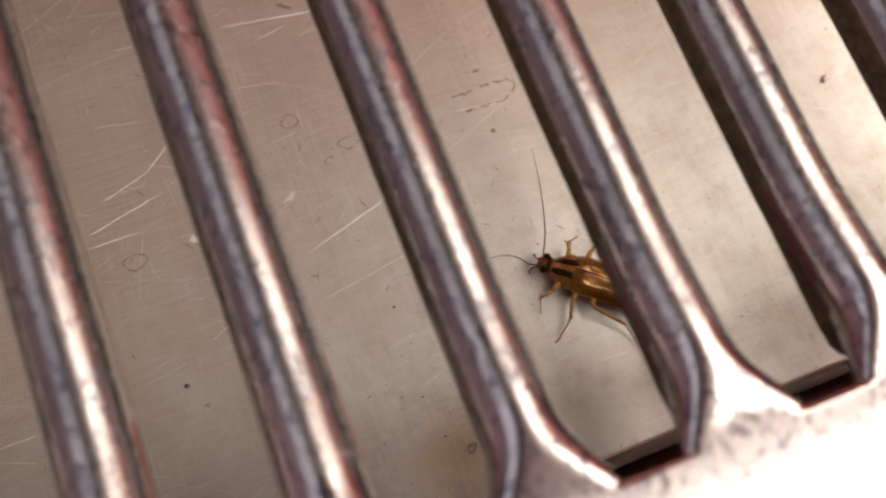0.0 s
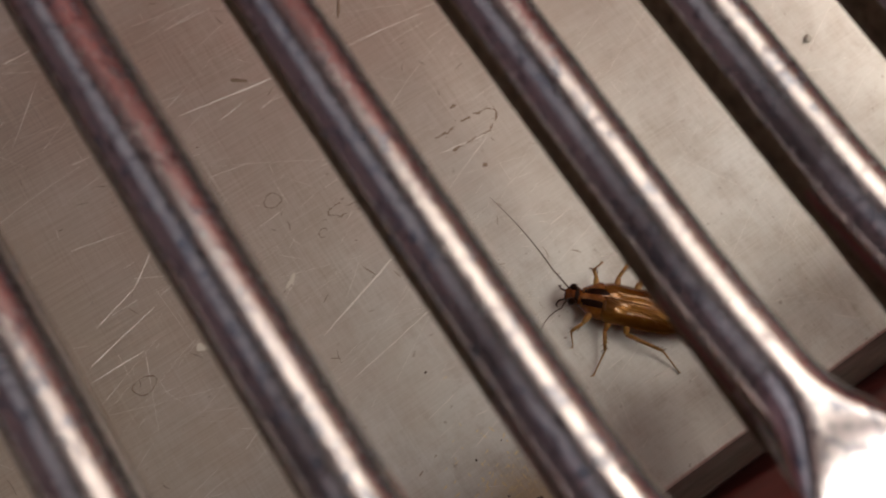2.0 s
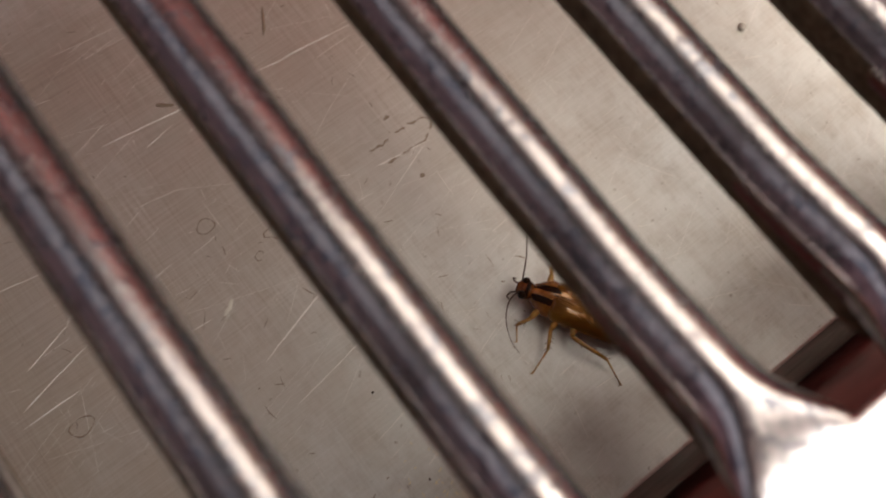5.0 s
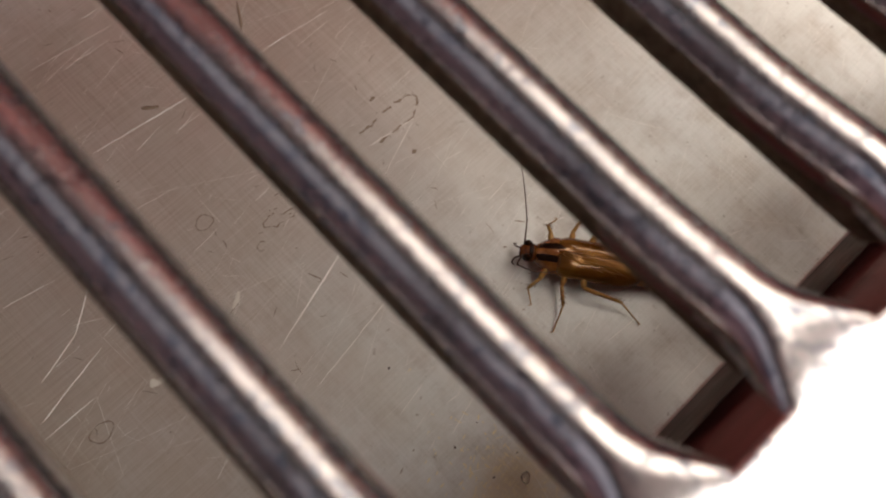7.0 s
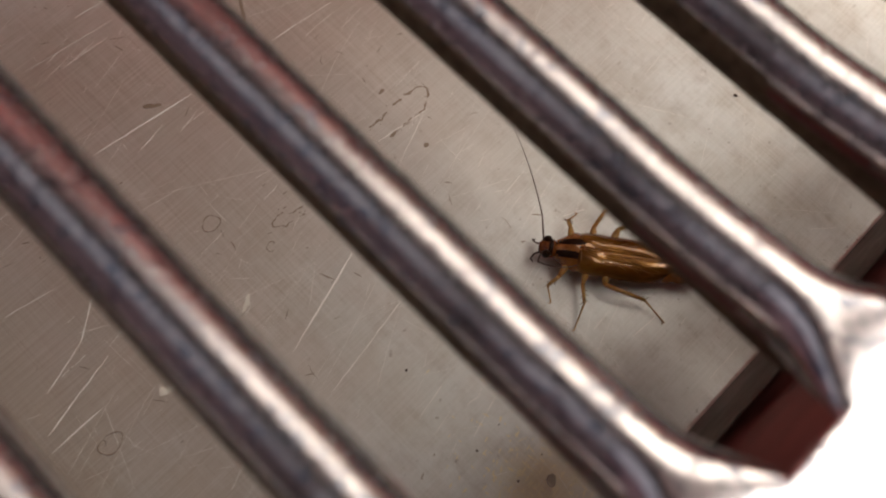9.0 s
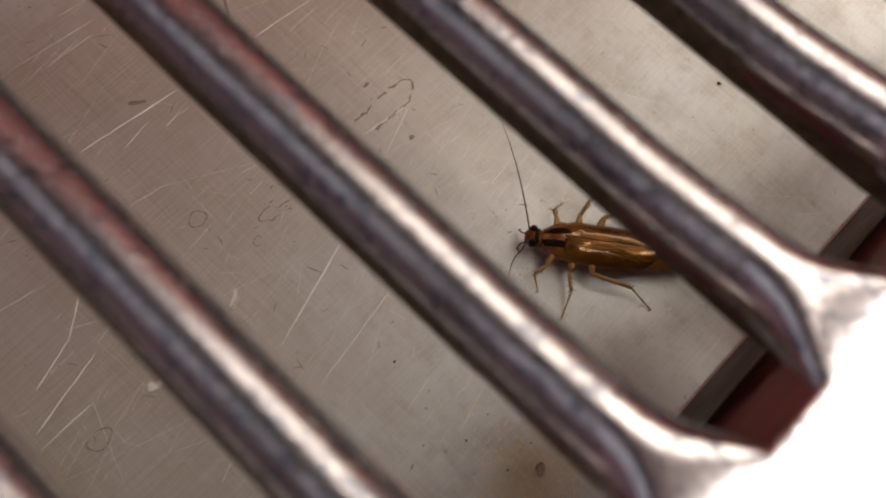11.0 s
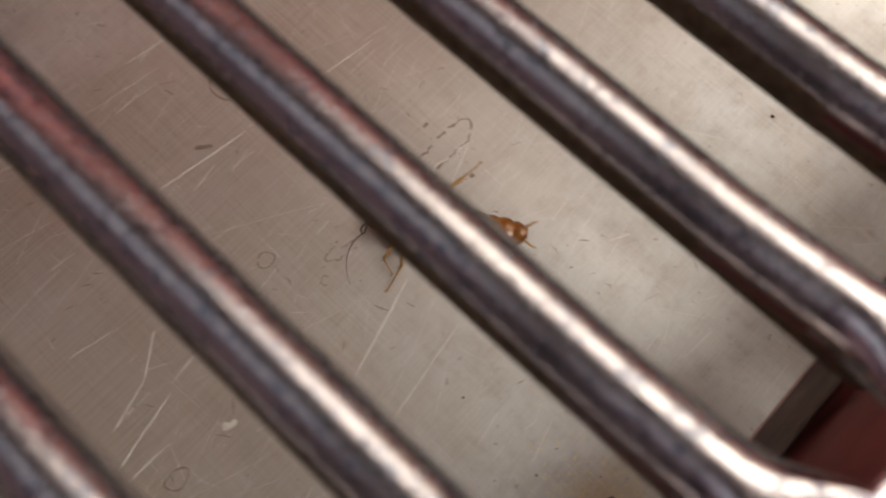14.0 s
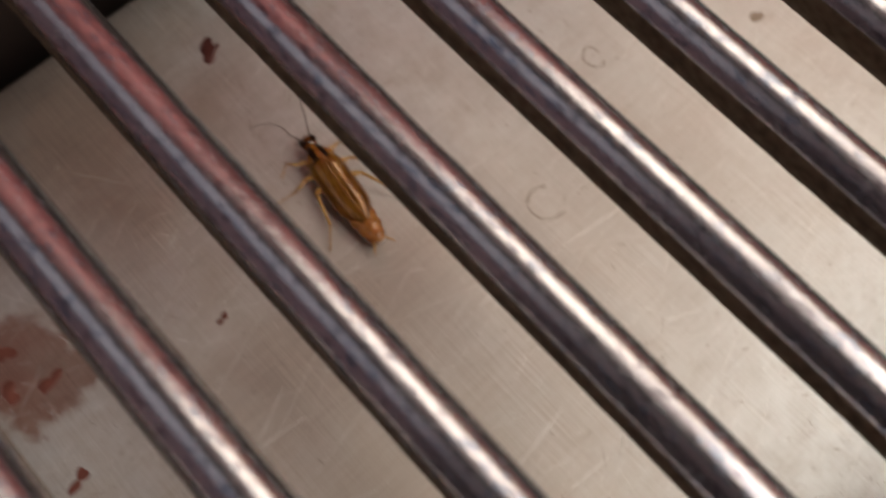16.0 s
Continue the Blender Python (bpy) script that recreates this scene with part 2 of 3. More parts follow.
CROWN = chitin("reddish_brown_chitin", (0.10, 0.026, 0.006), (0.28, 0.085, 0.018), 1500, 0.22, 0.0, (1, 1, 1), 0.0, 0.6)
STRIPE = chitin("blackish_brown_chitin", (0.010, 0.004, 0.002), (0.032, 0.011, 0.004), 1500, 0.3, 0.0, (1, 1, 1), 0.0, 0.06, 1.5, 0.15)
LEG = chitin("straw_amber_leg", (0.42, 0.20, 0.045), (0.66, 0.40, 0.12), 2500, 0.34, 0.25, (1, 1, 1), 0.0, 0.5)
SPINE = chitin("dark_leg_spine", (0.10, 0.05, 0.02), (0.24, 0.12, 0.04), 2500, 0.4)
FEELER = chitin("dark_feeler", (0.04, 0.02, 0.012), (0.12, 0.07, 0.04), 4000, 0.5)


# ---- mesh tools (all in millimetres) ----
def mesh_of(name, bm, material, smooth=True):
    bmesh.ops.scale(bm, vec=(MM, MM, MM), verts=bm.verts)
    bmesh.ops.recalc_face_normals(bm, faces=bm.faces)
    for f in bm.faces:
        f.smooth = smooth
    me = bpy.data.meshes.new(name)
    bm.to_mesh(me)
    bm.free()
    me.materials.append(material)
    return me


def part(name, bm, material, parent=None, label="", smooth=True):
    ob = new(name, mesh_of(name, bm, material, smooth))
    ob.parent = parent
    return tagged(ob, label)


def box(bm, lo, hi):
    v = [bm.verts.new((x, y, z)) for x in (lo[0], hi[0]) for y in (lo[1], hi[1]) for z in (lo[2], hi[2])]
    for q in ((0, 1, 3, 2), (4, 6, 7, 5), (0, 4, 5, 1), (2, 3, 7, 6), (0, 2, 6, 4), (1, 5, 7, 3)):
        bm.faces.new([v[i] for i in q])


def loft(bm, rings, closed_ends=True):
    """Rings of equally many points joined into a skin."""
    vs = [[bm.verts.new(p) for p in ring] for ring in rings]
    n = len(vs[0])
    for a, b in zip(vs, vs[1:]):
        for i in range(n):
            bm.faces.new((a[i], a[(i + 1) % n], b[(i + 1) % n], b[i]))
    if closed_ends:
        bm.faces.new(vs[0])
        bm.faces.new(vs[-1])
    return vs


def tube(bm, points, radii, n=8):
    """A round skin along points, with a radius at each."""
    pts = [Vector(p) for p in points]
    rings = []
    for i, p in enumerate(pts):
        d = (pts[min(i + 1, len(pts) - 1)] - pts[max(i - 1, 0)]).normalized()
        side = d.cross(Vector((0, 0, 1)))
        side = side.normalized() if side.length > 1e-4 else Vector((1, 0, 0))
        up = side.cross(d)
        rings.append([p + radii[i] * (side * math.cos(a) + up * math.sin(a)) for a in (2 * math.pi * k / n for k in range(n))])
    loft(bm, rings)


# ---- the unseen room that closes the place, coloured for the bar reflections ----
def slab(name, lo, hi, material, label, category):
    bm = bmesh.new()
    box(bm, lo, hi)
    return tagged(part(name, bm, material, None, "", False), label, category, kind="structure")


slab("wall_north", (-1600, 1500, -900), (1600, 1600, 1500), WEST, "plain dusky mauve painted wall", "wall")
slab("wall_south", (-1600, -1600, -900), (1600, -1500, 1500), WALL, "plain warm beige painted wall", "wall")
slab("wall_east", (1500, -1500, -900), (1600, 1500, 1500), WALL, "plain warm beige painted wall", "wall")
slab("wall_west", (-1600, 250, -900), (-1500, 1500, 1500), WEST, "plain dusky mauve painted wall", "wall")
# southern half made near black to darken what the bar flanks reflect
slab("wall_west_2", (-1600, -1500, -900), (-1500, 250, 1500), PLUM, "plain dark plum wall, unseen, coloured for a dark reflection", "wall")
slab("ceiling", (-1600, -1600, 1500), (1600, 1600, 1600), CEILING, "plain dim purple-grey ceiling", "ceiling")
# unseen strip overhead, added to draw the dark streak reflected in the bars
slab("reflected_streak", (-300, -1505, 1290), (-40, 1505, 1505), STREAK, "dark overhead strip, unseen, added for a dark reflection", "beam")
slab("floor", (-1600, -1600, -1000), (1600, 1600, -900), FLOOR, "plain pale floor", "floor")


# ---- the red machine body below and behind the grate ----
def machine_body():
    body = tagged(new("machine_body"), "dark red enamelled machine body with a shallow tray well", "machine")
    bm = bmesh.new()
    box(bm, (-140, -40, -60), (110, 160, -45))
    part("well_floor", bm, WELL_SHADE, body, "floor of the well, its shade painted near black", False)
    bm = bmesh.new()
    box(bm, (-112, -28, -45), (84, -2.3, 29.8))
    bmesh.ops.bevel(bm, geom=bm.edges[:], offset=0.8, segments=3, affect="EDGES")
    part("inner_wall", bm, RED, body)
    bm = bmesh.new()
    box(bm, (-104, 3, -45), (78, 14, -7))
    part("support_rail", bm, RED, body, "", False)
    for name, lo, hi in (("front_wall", (-140, -40, -45), (110, -28, 22.5)), ("rear_wall", (-140, 128, -45), (110, 160, 22.5)),
                         ("side_wall", (-140, -28, -45), (-112, 128, 22.5)), ("side_wall", (84, -28, -45), (110, 128, 22.5))):
        bm = bmesh.new()
        box(bm, lo, hi)
        bmesh.ops.bevel(bm, geom=bm.edges[:], offset=1.2, segments=2, affect="EDGES")
        part(name, bm, WELL_SHADE if name == "rear_wall" else RED, body)
    # red panels out of view, sized for the red bands reflected in the bars
    bm = bmesh.new()
    box(bm, (-60, 160, -60), (100, 185, 200))
    bmesh.ops.bevel(bm, geom=bm.edges[:], offset=6, segments=3, affect="EDGES")
    part("back_panel", bm, CORAL, body, "lighter red back panel, known only from its reflection")
    bm = bmesh.new()
    box(bm, (100, 160, -60), (360, 188, 290))
    bmesh.ops.bevel(bm, geom=bm.edges[:], offset=6, segments=3, affect="EDGES")
    part("corner_panel", bm, CORAL, body, "lighter red corner panel, unseen, added for its reflection")
    bm = bmesh.new()
    box(bm, (335, -160, -60), (360, 158, 215))
    bmesh.ops.bevel(bm, geom=bm.edges[:], offset=6, segments=3, affect="EDGES")
    part("side_panel", bm, CORAL, body, "lighter red side panel, unseen, added for its reflection")
    return body


machine_body()
slab("counter", (-700, -500, -100), (700, 600, -60), COUNTER, "plain pale laminate counter under the machine", "counter")


# ---- the steel plate ----
PLATE_X, PLATE_Y = (-104.0, 78.0), (0.0, 109.0)


def steel_tray():
    bm = bmesh.new()
    r, lip, thick = 0.4, 10.5, 0.4
    y0 = PLATE_Y[0] - 0.85
    prof = [(y0 - thick, -7.0), (y0 - thick, lip - 0.1), (y0 - thick + 0.1, lip), (y0 - 0.1, lip), (y0, lip - 0.1), (y0, r + 4)]
    prof += [(y0 + r * (1 - math.cos(a)), r * (1 - math.sin(a))) for a in (math.pi / 2 * k / 6 for k in range(7))]
    top = prof + [(y, 0.0) for y in np.linspace(PLATE_Y[0] + 4, PLATE_Y[1], 24)] + [(PLATE_Y[1] + 0.8, -0.5), (PLATE_Y[1] + 1, -7.0)]
    xs = np.linspace(PLATE_X[0], PLATE_X[1], 36)
    vs = [[bm.verts.new((x, y, z)) for y, z in top] for x in xs]
    for a, b in zip(vs, vs[1:]):
        for i in range(len(top) - 1):
            bm.faces.new((a[i], b[i], b[i + 1], a[i + 1]))
    for row in (vs[0], vs[-1]):
        low = [bm.verts.new((v.co.x, v.co.y, -7.0)) for v in row[1:-1]]
        chain = [row[0]] + low + [row[-1]]
        for i in range(len(row) - 1):
            quad = [row[i], row[i + 1], chain[i + 1], chain[i]]
            bm.faces.new(list(dict.fromkeys(quad)))
    ob = part("steel_tray", bm, STEEL)
    ob.data.materials.append(LIP_SHADE)
    for f in ob.data.polygons:
        f.material_index = int(f.center.y < -0.5 * MM and f.center.z > 0.3 * MM)
    return tagged(ob, "scratched brushed stainless steel tray with an upturned front lip", "tray")


tray = steel_tray()


# ---- the cast grate ----
def bar_profile(n=26):
    """Round above, drawn in towards a narrow foot below."""
    out = []
    for k in range(n):
        a = 2 * math.pi * k / n
        x, z = BAR_R * math.cos(a), BAR_R * math.sin(a)
        if z < 0:
            x *= 1 - 0.32 * (z / BAR_R) ** 2
            z *= 1.5
        out.append((x, z))
    return out


GRATE_END = 116.0


TOOTH_ROWS = ((-0.3, 4.0, 11.0, 0.3), (0.2, 3.9, 9.5, 0.6), (0.8, 3.72, 7.5, 1.0), (1.6, 3.45, 5.6, 1.6), (2.4, 3.15, 4.2, 2.0), (3.2, 2.85, 3.2, 2.3),
              (4.2, 2.62, 2.5, 2.5), (5.4, BAR_R, 2.0, BAR_R), (13.0, BAR_R, 2.0, BAR_R), (17.0, BAR_R - 0.12, 2.0, BAR_R))
TOOTH_END = 15.0


def tooth(y):
    """Half width of a tooth, the squareness of its section, and the drop of its rounded side."""
    ys = [r[0] for r in TOOTH_ROWS]
    return [float(np.interp(y, ys, [r[k] for r in TOOTH_ROWS])) for k in (1, 2, 3)]


def frame_end(mirror):
    """The flat end of the casting, whose teeth run on into the bars."""
    bm = bmesh.new()
    low, lip = 22.5, 0.35
    ys = [-40, -34, -26, -18, -12, -8, -6, -4, -2.6, -1.6, -1.0, -0.7, -0.65, -0.55, -0.45, -0.37, -0.32, -0.3]
    teeth = [-0.3, -0.1, 0.2, 0.5, 0.8, 1.2, 1.6, 2.0, 2.4, 2.8, 3.2, 3.7, 4.2, 4.8, 5.4, 6.4, 8.0, 10.0, 12.0, 13.5, TOOTH_END, TOOTH_END + 2.0]
    us = [math.sin(math.pi / 2 * k / 10) for k in range(-10, 11)]

    def top(y):
        q = min(1.0, max(0.0, (y + 0.3) / (TOOTH_END + 0.3)))
        return RIM_Z - (RIM_Z - BAR_Z - BAR_R) * q * q * (3 - 2 * q) - 0.06 * max(0.0, y - TOOTH_END)

    def height(x, y):
        half, power, drop = tooth(y)
        side = drop * (1 - math.sqrt(max(0.0, 1 - min(1.0, abs(x) / half) ** power)))
        if y < -0.3001:
            q = max(0.0, 1 - (-0.3 - y) / lip)
            gone = 0.3 * (1 - math.sqrt(max(0.0, 1 - q * q)))
            return top(y) - gone * min(1.0, max(0.0, (abs(x) - 3.3) / 0.7))
        return top(y) - side

    for c in BAR_COLUMNS:
        ox = c * PITCH + BAR_SHIFT
        gap = [4.0, 4.4, 4.9, 5.4, 6.0]
        xs = [-g for g in gap[::-1]][:-1] + [4.0 * u for u in us] + gap[1:]
        grid = [[bm.verts.new((ox + x, y, height(x, y))) for x in xs] for y in ys]
        for i in range(len(xs)):
            grid[-1][i].co.z = top(-0.3) - 0.3 * min(1.0, max(0.0, (abs(xs[i]) - 3.3) / 0.7))
        for a, b in zip(grid, grid[1:]):
            for i in range(len(xs) - 1):
                bm.faces.new((a[i], a[i + 1], b[i + 1], b[i]))
        last = [grid[-1][i] for i in range(4, 4 + len(us))]
        for y in teeth[1:]:
            half = tooth(y)[0]
            row = [bm.verts.new((ox + half * u, y, height(half * u, y))) for u in us]
            for i in range(len(us) - 1):
                bm.faces.new((last[i], last[i + 1], row[i + 1], row[i]))
            last = row
    bmesh.ops.remove_doubles(bm, verts=bm.verts, dist=0.002)
    rim = [e for e in bm.edges if e.is_boundary and min(v.co.y for v in e.verts) < TOOTH_END + 1.9]
    got = bmesh.ops.extrude_edge_only(bm, edges=rim)
    for v in got["geom"]:
        if isinstance(v, bmesh.types.BMVert):
            if v.co.y < -30 or abs(v.co.x - BAR_SHIFT - PITCH * (BAR_COLUMNS[0] + BAR_COLUMNS[-1]) / 2) > PITCH * len(BAR_COLUMNS) / 2 - 0.1:
                v.co.z = low
                continue
            axis = PITCH * round((v.co.x - BAR_SHIFT) / PITCH) + BAR_SHIFT
            on_tooth = v.co.y > -0.25
            v.co = Vector((axis + (v.co.x - axis) * (0.6 if on_tooth else 1.0), v.co.y - (0.0 if on_tooth and v.co.y > 3 else 1.2 if on_tooth else 4.0), 29.0 if on_tooth else 30.5))
    if mirror:
        for v in bm.verts:
            v.co.y = GRATE_END - v.co.y
        bmesh.ops.reverse_faces(bm, faces=bm.faces)
    return bm


def tint_below(ob, test, material=FLANK_SHADE):
    """Gives low faces a second material: flank shade on the bars, reflected red under the end."""
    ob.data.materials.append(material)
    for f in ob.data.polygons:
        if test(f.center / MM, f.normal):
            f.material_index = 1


def drip_grate():
    grate = tagged(new("grate"), "worn chromed cast metal grate with round parallel bars", "grate")
    for mirror in (False, True):
        ob = part("end_frame", frame_end(mirror), RIM, grate)
        # red under the teeth stands in for the inner wall's reflection
        tint_below(ob, lambda c, n: c.z < 30.9 and n.z < 0.3, RED)
        ob.data.materials.append(CAST)
        for f in ob.data.polygons:
            if f.material_index == 0 and 6.0 < f.center.y / MM < GRATE_END - 6.0:
                f.material_index = 2
    rnd = random.Random(4)
    for c in BAR_COLUMNS:
        bm = bmesh.new()
        ys = [1.0, 1.4, 2.2, 3.6, 9.0, TOOTH_END - 3.0, TOOTH_END - 2.0] + [TOOTH_END + (GRATE_END - 2 * TOOTH_END) * k / 40 for k in range(41)]
        ys += [GRATE_END - y for y in ys[6::-1]]
        wob = [0.0 if TOOTH_END - 2.5 < y < GRATE_END - TOOTH_END + 2.5 else -0.02 for y in ys]
        for k, w in enumerate((-0.5, -0.22, -0.07)):
            wob[k] = wob[-1 - k] = w
        for k in range(11, len(ys) - 11):
            wob[k] = rnd.uniform(-0.008, 0.008)
        loft(bm, [[(c * PITCH + BAR_SHIFT + x * (1 + w), y, BAR_Z + z * (1 + w)) for x, z in bar_profile()] for y, w in zip(ys, wob)])
        # the painted flank shade reaches higher on each bar's left side
        tint_below(part("bar", bm, CAST, grate), lambda p, n: p.z < BAR_Z + (1.1 if (p.x - BAR_SHIFT + PITCH / 2) % PITCH < PITCH / 2 else 0.3))
    return grate


drip_grate()


# ---- marks on the plate ----
def ribbon(bm, points, widths, z=0.012):
    """A thin raised stroke along points lying on the plate."""
    rows = []
    for i, (x, y) in enumerate(points):
        ax, ay = points[max(i - 1, 0)]
        bx, by = points[min(i + 1, len(points) - 1)]
        n = math.hypot(bx - ax, by - ay) or 1
        nx, ny, w = -(by - ay) / n, (bx - ax) / n, widths[i]
        rows.append([bm.verts.new((x + nx * w * s, y + ny * w * s, h)) for s, h in ((-1, 0.0), (0, z), (1, 0.0))])
    for a, b in zip(rows, rows[1:]):
        for i in (0, 1):
            bm.faces.new((a[i], a[i + 1], b[i + 1], b[i]))


# width class, then the two ends of each stroke
FRONT_SCRATCHES = [
    (6, (-20.6, 54.3), (-9.5, 52.8)), (3, (-13.1, 50.8), (-10.5, 50.7)), (3, (-17.4, 51.7), (-14.1, 52.3)), (5, (-1.3, 52.0), (6.3, 51.1)), (2, (1.2, 50.0), (5.5, 50.2)),
    (5, (-0.9, 37.2), (5.0, 36.3)), (3, (-0.7, 34.3), (4.2, 36.2)), (2, (-19.8, 65.4), (-10.6, 64.2)), (2, (-17.1, 63.3), (-11.9, 63.0)), (3, (-11.4, 42.3), (-9.5, 41.9)),
    (3, (-12.3, 40.2), (-10.5, 40.4)), (4, (-19.7, 40.2), (-16.8, 40.5)), (4, (-31.5, 55.2), (-28.8, 55.0)), (8, (-19.9, 27.9), (-9.4, 31.1)), (5, (-19.9, 23.0), (-8.9, 24.8)),
    (5, (-39.2, 36.9), (-31.3, 38.8)), (5, (-39.8, 35.6), (-34.4, 35.6)),
]
MIDDLE_SCRATCHES = [
    (5, (-37.0, 39.8), (-32.2, 41.3)), (5, (-32.2, 41.3), (-28.7, 44.1)), (3, (-31.9, 42.1), (-29.5, 40.8)), (6, (-31.1, 22.9), (-28.3, 24.1)), (5, (-16.0, 16.2), (-12.7, 16.8)),
    (3, (-35.2, 40.1), (-32.6, 40.2)), (4, (-13.7, 11.8), (-9.9, 12.9)), (3, (-12.2, 14.1), (-11.0, 13.9)), (3, (2.5, 8.0), (6.2, 7.7)), (3, (0.5, 10.9), (2.5, 11.0)),
    (2, (4.5, 0.7), (8.5, 0.8)), (4, (-32.5, 68.3), (-25.0, 68.3)), (2, (-30.0, 66.9), (-22.6, 64.6)), (4, (-24.2, 62.0), (-22.1, 61.4)), (3, (-12.9, 66.8), (-5.5, 65.9)),
    (3, (-13.5, 73.6), (-11.0, 72.0)), (5, (-47.2, 58.4), (-41.2, 57.5)),
]
LOOP_SCRATCHES = [
    (4, (-46.6, 58.8), (-41.3, 61.5)), (5, (-30.7, 39.4), (-21.6, 40.6)), (4, (-27.2, 34.5), (-21.5, 34.0)), (4, (-26.6, 25.0), (-23.5, 25.3)), (4, (-46.7, 42.6), (-45.5, 42.9)),
    (3, (-49.9, 42.9), (-44.0, 46.6)), (2, (-52.2, 49.4), (-44.9, 48.3)), (3, (-23.0, 37.9), (-21.6, 37.6)), (3, (-28.2, 29.5), (-25.3, 29.4)), (4, (-7.2, 39.7), (-3.3, 38.0)),
    (3, (-7.1, 31.9), (-3.1, 33.3)), (5, (6.3, 20.0), (8.2, 19.1)), (4, (11.2, 13.1), (12.9, 13.3)), (4, (30.2, 27.6), (33.2, 25.0)), (3, (31.0, 23.8), (33.4, 21.8)),
    (3, (5.5, 51.8), (9.1, 51.1)), (2, (-40.3, 20.8), (-33.6, 21.7)),
]
FAR_SCRATCHES = [
    (5, (-52.0, 20.1), (-48.6, 20.1)), (4, (-52.3, 18.9), (-49.3, 17.7)), (4, (-40.4, 13.1), (-38.8, 12.3)), (3, (-37.7, 10.8), (-35.0, 10.2)), (4, (34.8, 25.2), (38.1, 23.5)),
    (3, (15.1, 19.4), (17.7, 19.4)), (2, (15.5, 17.4), (17.1, 16.6)), (3, (4.2, 25.3), (6.9, 25.6)), (5, (-9.4, 53.0), (-0.8, 51.8)), (4, (-35.5, 47.6), (-30.6, 46.6)),
    (3, (-62.7, 59.2), (-56.6, 58.1)), (3, (-57.7, 60.6), (-56.3, 59.6)), (4, (-28.4, 30.9), (-26.7, 30.4)), (3, (-21.7, 47.2), (-16.7, 46.3)),
]


def plate_scratches():
    rnd = random.Random(11)
    for w, *corners in FRONT_SCRATCHES + MIDDLE_SCRATCHES + LOOP_SCRATCHES + FAR_SCRATCHES:
        pts = []
        for (x0, y0), (x1, y1) in zip(corners, corners[1:]):
            n = max(3, int(math.hypot(x1 - x0, y1 - y0) / 0.8))
            pts += [(x0 + (x1 - x0) * k / n + rnd.gauss(0, 0.02), y0 + (y1 - y0) * k / n + rnd.gauss(0, 0.02)) for k in range(n)]
        pts.append(corners[-1])
        n = len(pts) - 1
        bm = bmesh.new()
        ribbon(bm, pts, [0.0125 * w * min(1.0, 2.5 * math.sin(math.pi * (k + 0.3) / (n + 0.6))) * rnd.uniform(0.4, 1.05) for k in range(n + 1)], 0.016)
        part("scratch", bm, SCRATCH, tray, "", False)
    bm = bmesh.new()
    for _ in range(1000):
        x, y = rnd.uniform(-75, 60), rnd.uniform(0, 100)
        a = rnd.choice((0.05, 0.35, 0.5, 1.5, 2.2, -0.4)) + rnd.gauss(0, 0.15)
        s = rnd.uniform(0.4, 3.2) * rnd.choice((0.5, 1, 1, 1.6, 2.6))
        wide = rnd.choice((0.7, 1, 1, 1.5))
        pts = [(x + math.cos(a) * s * k / 3, y + math.sin(a) * s * k / 3 + rnd.gauss(0, 0.02)) for k in range(4)]
        ribbon(bm, pts, [w * rnd.uniform(0.006, 0.02) * wide for w in (0.4, 1, 1, 0.4)], 0.006)
    for _ in range(170):
        x, y = rnd.uniform(-70, 40), rnd.uniform(2, 95)
        a, s = rnd.choice((0.28, 0.35, 0.45, 2.75)) + rnd.gauss(0, 0.09), rnd.uniform(5, 20)
        bow = rnd.gauss(0, 0.25)
        pts = [(x + math.cos(a) * s * k / 9, y + math.sin(a) * s * k / 9 + bow * math.sin(math.pi * k / 9)) for k in range(10)]
        w = rnd.uniform(0.008, 0.022)
        ribbon(bm, pts, [w * rnd.uniform(0.2, 1.0) for _ in pts], 0.006)
    tagged(part("scratch_haze", bm, SCRATCH, tray, "hairline scratches", False), kind="stuff")


plate_scratches()


def blob_outline(x, y, rx, ry, turn, rnd, n=28, rough=0.12):
    ph = [rnd.uniform(0, 6.3) for _ in range(4)]
    out = []
    for k in range(n):
        a = 2 * math.pi * k / n
        s = 1 + rough * sum(math.sin((j + 2) * a + ph[j]) / (j + 1) for j in range(4))
        u, v = rx * s * math.cos(a), ry * s * math.sin(a)
        out.append((x + u * math.cos(turn) - v * math.sin(turn), y + u * math.sin(turn) + v * math.cos(turn)))
    return out


def stain_ring(x, y, rx, ry, turn, seed, gap=0.0, width=0.1, label="thin brown dried ring stain on the steel tray"):
    rnd = random.Random(seed)
    pts = blob_outline(x, y, rx, ry, radians(turn), rnd)
    pts = pts[: max(4, int(len(pts) * (1 - gap)))] + ([pts[0]] if gap == 0 else [])
    bm = bmesh.new()
    ribbon(bm, pts, [width * rnd.uniform(0.35, 1.2) for _ in pts], 0.02)
    return tagged(part("stain_ring", bm, RESIDUE, None, "", False), label, "stain", "stains on the tray")


def stain_patch(x, y, rx, ry, turn, seed, material, label, h=0.03, rough=0.2):
    rnd = random.Random(seed)
    outer = blob_outline(x, y, rx, ry, radians(turn), rnd, 30, rough)
    bm = bmesh.new()
    a = [bm.verts.new((px, py, 0.002)) for px, py in outer]
    b = [bm.verts.new((x + (px - x) * 0.8, y + (py - y) * 0.8, h)) for px, py in outer]
    for i in range(len(a)):
        j = (i + 1) % len(a)
        bm.faces.new((a[i], a[j], b[j], b[i]))
    bm.faces.new(b)
    return tagged(part("stain", bm, material), label, "stain", "stains on the tray")


